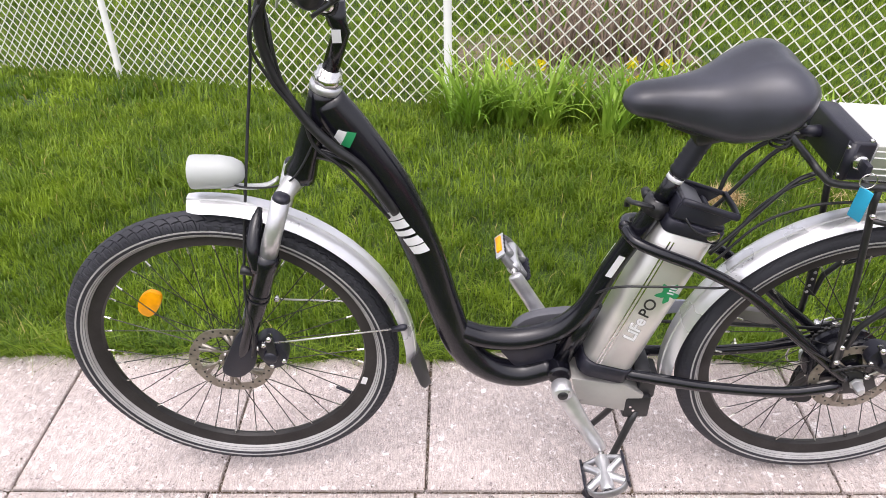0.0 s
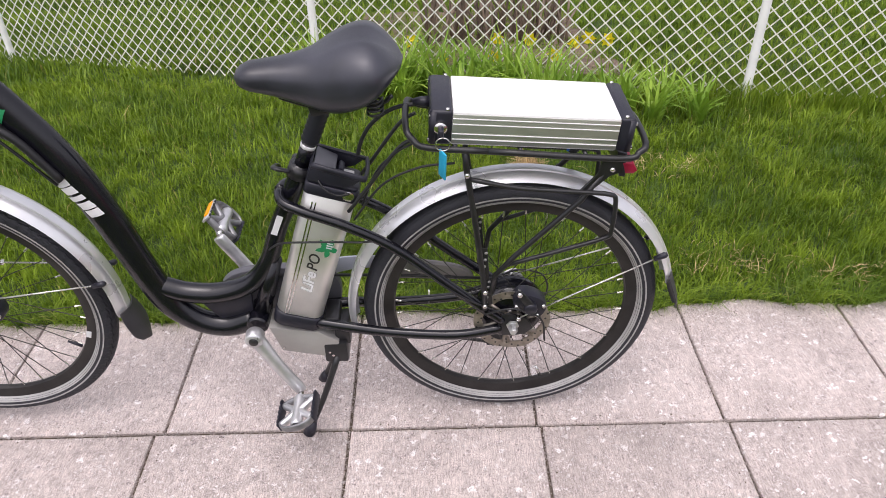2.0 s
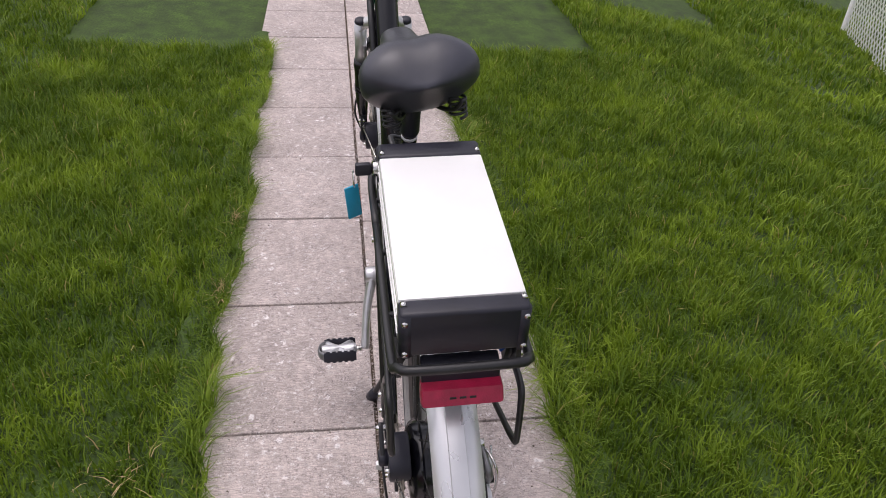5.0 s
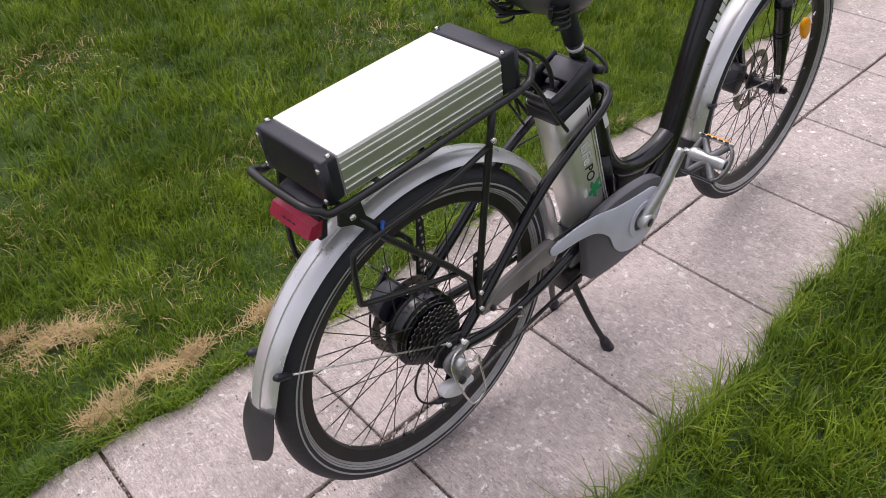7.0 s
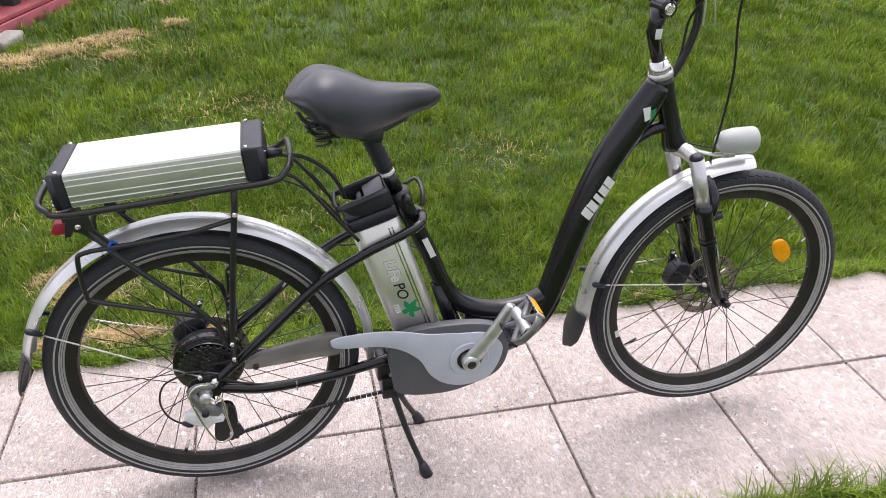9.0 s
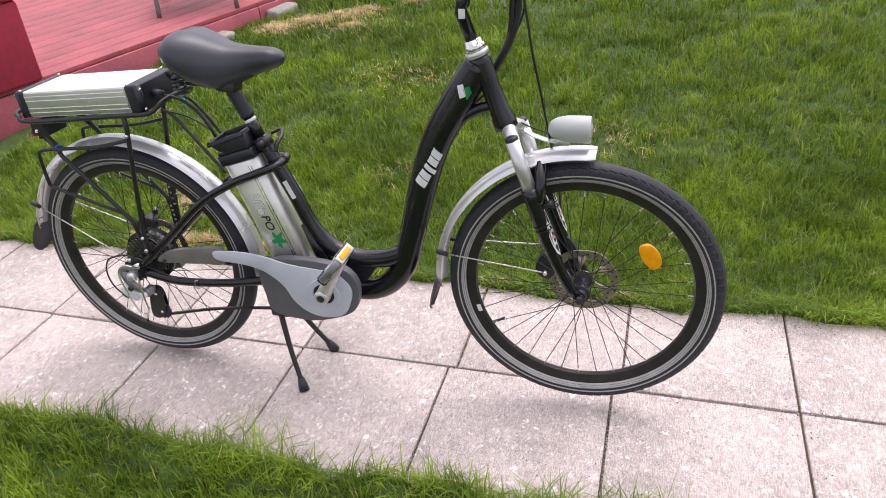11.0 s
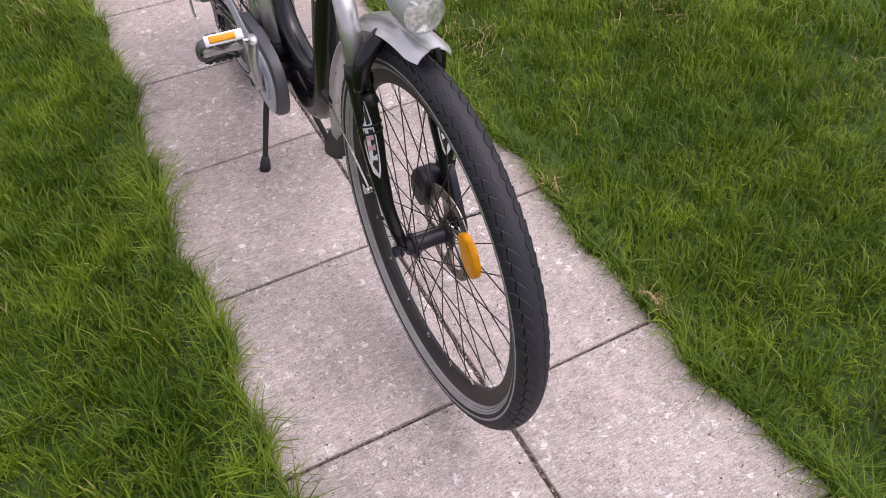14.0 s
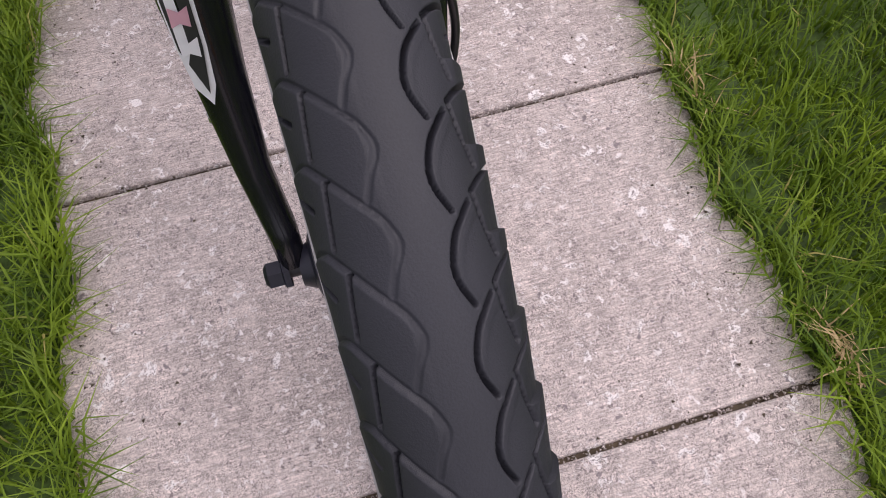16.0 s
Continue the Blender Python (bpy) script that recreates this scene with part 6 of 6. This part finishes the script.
# brakes
part("caliper_mount", prism(smooth_outline([(-0.552, 0.470), (-0.522, 0.466), (-0.530, 0.420), (-0.540, 0.378), (-0.574, 0.350), (-0.604, 0.366), (-0.586, 0.410)], 3), -0.064, -0.049, 0.004), PLASTIC, bike, "broad black fork end with brake mount")
for c, y, reach, ang0 in ((FRONT, -0.040, 0.096, 24), (REAR, -0.060, 0.070, 60)):
    m = Matrix.Translation(c + Vector((reach * math.cos(radians(ang0)), y, reach * math.sin(radians(ang0))))) @ pose(0, 0, 0, 0, -ang0, 0)
    cal = empty("brake_caliper", bike)
    cal["label"] = "black mechanical disc brake caliper"
    part("caliper_body", prism(smooth_outline([(-0.024, -0.032), (0.004, -0.038), (0.022, -0.024), (0.026, 0.006), (0.016, 0.034), (-0.010, 0.036), (-0.024, 0.016)], 3), -0.018, 0.018, 0.005, 2), PLASTIC, cal).matrix_basis = m
    part("caliper_arm", prism(smooth_outline([(-0.010, -0.008), (0.006, -0.012), (0.018, 0.010), (0.030, 0.044), (0.022, 0.050), (0.006, 0.022)], 3), -0.030, -0.022, 0.002), SATIN, cal, "black pull arm").matrix_basis = m
    part("adjuster", rod([m @ Vector((0, -0.016, 0)), m @ Vector((0, -0.030, 0)), m @ Vector((0, -0.033, 0))], [0.014, 0.014, 0.011], 18), PLASTIC, cal, "knurled pad adjuster")
    part("cable_clamp", rod([m @ Vector((0.024, -0.034, 0.043)), m @ Vector((0.024, -0.018, 0.043))], 0.0055, 6), CHROME, cal)
    for k, (bx, bz) in enumerate(((-0.014, 0.026), (-0.014, -0.026), (0.014, -0.024))):
        part("caliper_bolt", rod([m @ Vector((bx, -0.014, bz)), m @ Vector((bx, -0.0235, bz))], 0.0045, 8), CHROME, cal, "small steel bolt")

# rack with legs and guard loops
def rz(x):
    """Height of the sloping rack deck."""
    return 0.791 - (x - 0.418) * 0.100


loop = [(0.56, -0.082), (0.45, -0.082), (0.425, -0.074), (0.412, -0.052), (0.412, 0.052), (0.425, 0.074), (0.45, 0.082), (0.56, 0.082), (0.80, 0.082), (0.838, 0.076), (0.854, 0.054), (0.854, -0.054), (0.838, -0.076), (0.80, -0.082), (0.56, -0.082)]
rack = empty("luggage_rack", bike)
rack["label"] = "black tubular steel luggage rack"
part("rail", rod([(x, y, rz(x) + (0.022 if x > 0.84 else 0.012 if x > 0.82 else 0.022 if x < 0.42 else 0.010 if x < 0.43 else 0)) for x, y in loop], 0.0062, 10, 4), SATIN, rack)
for x in (0.50, 0.62, 0.74):
    part("cross_bar", rod([(x, -0.082, rz(x)), (x, 0.082, rz(x))], 0.0045, 8), SATIN, rack)
part("deck_plate", boxed((0.34, 0.05, 0.003), pose(0.63, 0, rz(0.63) + 0.004, 0, 6, 0), 0.001), SATIN, rack)
for s in (-1, 1):
    y = 0.078 * s
    part("leg", rod([(0.518, 0.080 * s, rz(0.518)), (0.520, y, 0.745), (0.540, y, 0.600), (0.558, y, 0.450), (0.560, y, 0.385)], 0.0062, 10), SATIN, rack)
    part("brace", rod([(0.792, 0.068 * s, 0.735), (0.740, y, 0.660), (0.620, y, 0.530), (0.580, y, 0.480), (0.572, y, 0.430)], 0.0058, 10), SATIN, rack)
    part("guard_loop", rod([(0.524, y, 0.716), (0.62, y * 1.03, 0.694), (0.74, y * 1.06, 0.682), (0.792, y * 1.08, 0.676), (0.806, y * 1.08, 0.660), (0.806, y * 1.08, 0.590), (0.796, y * 1.06, 0.572), (0.72, y * 1.04, 0.545), (0.60, y, 0.505)], 0.0048, 8, 3), SATIN, rack)
    part("hinge_plate", prism([(0.775, 0.752), (0.808, 0.748), (0.812, 0.720), (0.790, 0.712), (0.750, 0.672), (0.738, 0.680), (0.768, 0.716)], y * 0.90, y * 0.98), SATIN, rack)
    part("hinge_screw", rod([(0.792, y * 0.96, 0.728), (0.792, y * 1.06, 0.728)], 0.005, 10), CHROME, rack)
    for sx, sz, ln in ((0.556, 0.476, 0.085),) if s > 0 else ((0.558, 0.500, 0.092), (0.566, 0.430, 0.075)):
        strap = part("adjuster_strap", boxed((0.018, 0.004, ln), pose(sx, y * 0.92, sz, 0, -4, 0), 0.002), SATIN, rack, "black adjuster strap with a row of holes")
        for k in range(5):
            # pale plug in place of the light seen through each hole
            part("lit_strap_hole", rod([(sx + 0.0014 * (k - 2), y * 0.92 - s * 0.0026, sz + (k - 2) * ln * 0.19), (sx + 0.0014 * (k - 2), y * 0.92 + s * 0.0026, sz + (k - 2) * ln * 0.19)], 0.0036, 8), STRIPE, rack)
    for z in (0.400, 0.438, 0.728):
        part("leg_screw", rod([(0.560 if z < 0.5 else 0.522, y * 1.0, z), (0.560 if z < 0.5 else 0.522, y * 1.13, z)], 0.0046, 10), CHROME, rack)
    part("front_strut", rod([(0.428, 0.050 * s, rz(0.43)), (0.395, 0.048 * s, 0.768), (0.330, 0.046 * s, 0.680), (0.290, 0.046 * s, 0.628)], 0.0040, 8, 4), SATIN, rack)
part("zip_tie", rod([(0.742, 0.072, 0.672), (0.750, 0.084, 0.678), (0.744, 0.078, 0.690), (0.736, 0.070, 0.682)], 0.0032, 6, 4), mat("blue_string", (0.01, 0.10, 0.45), 0.6), rack, "knotted blue string")
tl = part("tail_light", prism([(0.818, 0.724), (0.840, 0.722), (0.850, 0.704), (0.842, 0.697), (0.826, 0.698)], -0.050, 0.050, 0.005), RED, bike, "red rear light and reflector")
part("tail_light_back", prism([(0.806, 0.748), (0.826, 0.740), (0.828, 0.690), (0.816, 0.692)], -0.048, 0.048, 0.003), PLASTIC, tl)
for k in range(3):
    part("light_bar", boxed((0.0008, 0.008, 0.003), pose(0.8455, -0.012 + 0.012 * k, 0.712, 0, -14, 0), 0.0001), INK, tl)

# battery box on the rack
box = tagged(empty("battery_box"), "flat aluminium battery box with black end caps on the rack", "battery")
box.matrix_world = bike.matrix_world @ Matrix.Translation((0.646, 0.003, 0.808)) @ pose(0, 0, 0, 0, 4.6, 0)
body = part("case", boxed((0.302, 0.150, 0.066), None, 0.003, 2), ALU, box, "anodised aluminium case, sky glare put into its pale colour")
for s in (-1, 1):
    # darker skin puts the side's shade into the colour
    part("side_panel", boxed((0.3016, 0.0012, 0.058), pose(0, 0.0752 * s, -0.001), 0.0004), ALU_SIDE, body, "ribbed aluminium side, toned darker for its shade")
    for z in (0.020, 0.009, -0.010, -0.021):
        part("rib", boxed((0.3014, 0.0016, 0.0019), pose(0, 0.0762 * s, z), 0.0005), ALU, body)
for e in (-1, 1):
    L = 0.040 if e < 0 else 0.028
    cap = part("end_cap", boxed((L, 0.152, 0.068), pose(e * (0.1512 + L / 2), 0, 0), 0.006, 3), PLASTIC, box, "black plastic end cap")
    for s in (-1, 1):
        part("corner_pillar", rod([(e * (0.144 + L), 0.068 * s, -0.033), (e * (0.144 + L), 0.068 * s, 0.030)], 0.009, 12), PLASTIC, cap)
        for z in (0.0345, 0.022, -0.026):
            part("cap_screw", rod([(e * 0.158, 0.070 * s, z), (e * (0.164 if z > 0.03 else 0.1545 + L), 0.070 * s, z)], 0.0036, 8), CHROME, cap, "small steel screw")
part("key_lock", turned([(0.0, -0.086), (0.008, -0.086), (0.012, -0.083), (0.012, -0.076)], (-0.172, 0, 0.002), "y", 20), CHROME, box, "round key lock")
part("power_plug", rod([(-0.188, 0.027, 0.000), (-0.205, 0.027, -0.001), (-0.222, 0.027, -0.002)], [0.011, 0.010, 0.006], 12), PLASTIC, box)
key = tagged(empty("key_with_tag"), "key with split ring and blue plastic tag in the lock", "key")
part("key", boxed((0.010, 0.024, 0.020), pose(0, -0.012, 0), 0.003), PLASTIC, key)
part("split_ring", rod([(0.004 + 0.013 * math.sin(k * math.pi / 8), -0.027, -0.014 + 0.013 * math.cos(k * math.pi / 8)) for k in range(17)], 0.0012, 6), CHROME, key)
part("tag", boxed((0.024, 0.004, 0.056), pose(0.006, -0.029, -0.054, 4, 3, -62), 0.002, 2), BLUE, key, "blue plastic key tag")
key.matrix_world = box.matrix_world @ Matrix.Translation((-0.172, -0.086, 0.002))

# cables
def cable(points, r=0.0025, name="cable"):
    return part(name, rod(points, r, 8, 8), CABLE, bike)


cable([(-0.405, 0.16, 1.168), (-0.446, 0.09, 1.13), (-0.461, 0.063, 1.05), (-0.477, 0.060, 0.95), (-0.493, 0.036, 0.85), (-0.507, 0.005, 0.75), (-0.520, -0.027, 0.65), (-0.527, -0.060, 0.558), (-0.522, -0.080, 0.477), (-0.540, -0.062, 0.405)], 0.0027, "brake_cable")
cable([(-0.39, -0.02, 1.13), (-0.430, -0.03, 1.05), (-0.422, -0.032, 0.969), (-0.385, -0.034, 0.893), (-0.345, -0.036, 0.842), (-0.300, -0.036, 0.800), (-0.250, -0.034, 0.712)], 0.0085, "cable_sleeve")
for k, (dy, dx) in enumerate(((0.012, 0.010), (-0.016, -0.008), (0.0, 0.018))):
    cable([(-0.345, -0.16 + 0.15 * k, 1.152), (-0.405 - dx, -0.06 + 0.04 * k, 1.10), (-0.434 + dx, -0.035 + dy, 1.03), (-0.418 + dx * 0.5, -0.036 + dy * 0.6, 0.955), (-0.385, -0.036, 0.893)], 0.0027)
cable([(-0.385, -0.030, 0.893), (-0.372, -0.036, 0.842), (-0.330, -0.037, 0.800), (-0.262, -0.031, 0.700)], 0.0032)
cable([(-0.345, 0.0, 0.90), (-0.40, -0.03, 0.80), (-0.440, -0.028, 0.766), (-0.500, -0.012, 0.752), (-0.530, 0.0, 0.752)], 0.0018)
for x0, x1 in ((-0.389, -0.394), (-0.403, -0.421)):
    part("spare_wire", rod([(x0 - 0.004, 0.045, 1.135), (x0, 0.05, 1.102), ((x0 + x1) / 2, 0.052, 1.07), (x1, 0.05, 1.034)], (0.0012, 0.0026), 6, 4), ALU_SIDE, bike, "bare pale strap end")
cable([(0.445, 0.030, 0.819), (0.405, 0.030, 0.816), (0.372, 0.030, 0.803), (0.340, 0.030, 0.776), (0.320, 0.028, 0.742), (0.312, 0.024, 0.715)], 0.0042, "power_cable")
cable([(0.425, -0.058, 0.785), (0.390, -0.05, 0.760), (0.350, -0.044, 0.715), (0.318, -0.043, 0.640)], 0.0024)
cable([(0.500, -0.062, 0.742), (0.430, -0.056, 0.730), (0.360, -0.050, 0.690), (0.300, -0.048, 0.610)], 0.0024)
cable([(0.105, -0.012, 0.510), (0.140, -0.034, 0.545), (0.200, -0.052, 0.560), (0.300, -0.060, 0.562), (0.360, -0.064, 0.552), (0.50, -0.076, 0.430), (0.60, -0.080, 0.372)], 0.0022)
cable([(0.560, -0.080, 0.372), (0.620, -0.090, 0.395), (0.680, -0.088, 0.362), (0.694, -0.082, 0.290)], 0.0022)
part("tie", rod([(0.440, 0.050, 0.295), (0.440, 0.074, 0.312), (0.440, 0.080, 0.295), (0.440, 0.064, 0.280)], 0.0022, 6), STAY, bike)

# centre stand
part("stand_mount", boxed((0.055, 0.075, 0.060), pose(0.222, 0, 0.225), 0.006), SATIN, bike)
for s, foot in ((-1, Vector((0.137, -0.086, 0.004))), (1, Vector((0.155, 0.096, -0.004)))):
    top = Vector((0.224, 0.030 * s, 0.212))
    part("stand_leg", rod([top, top.lerp(foot, 0.5) + Vector((0.004, 0, 0)), top.lerp(foot, 0.93)], [0.0085, 0.0075, 0.007], 10, 4), SATIN, bike, "black centre stand leg")
    d = (foot - top).normalized()
    part("stand_foot", rod([foot - d * 0.036, foot - d * 0.018, foot + d * 0.003], [0.009, 0.013, 0.015], 12), PLASTIC, bike, "black rubber foot")
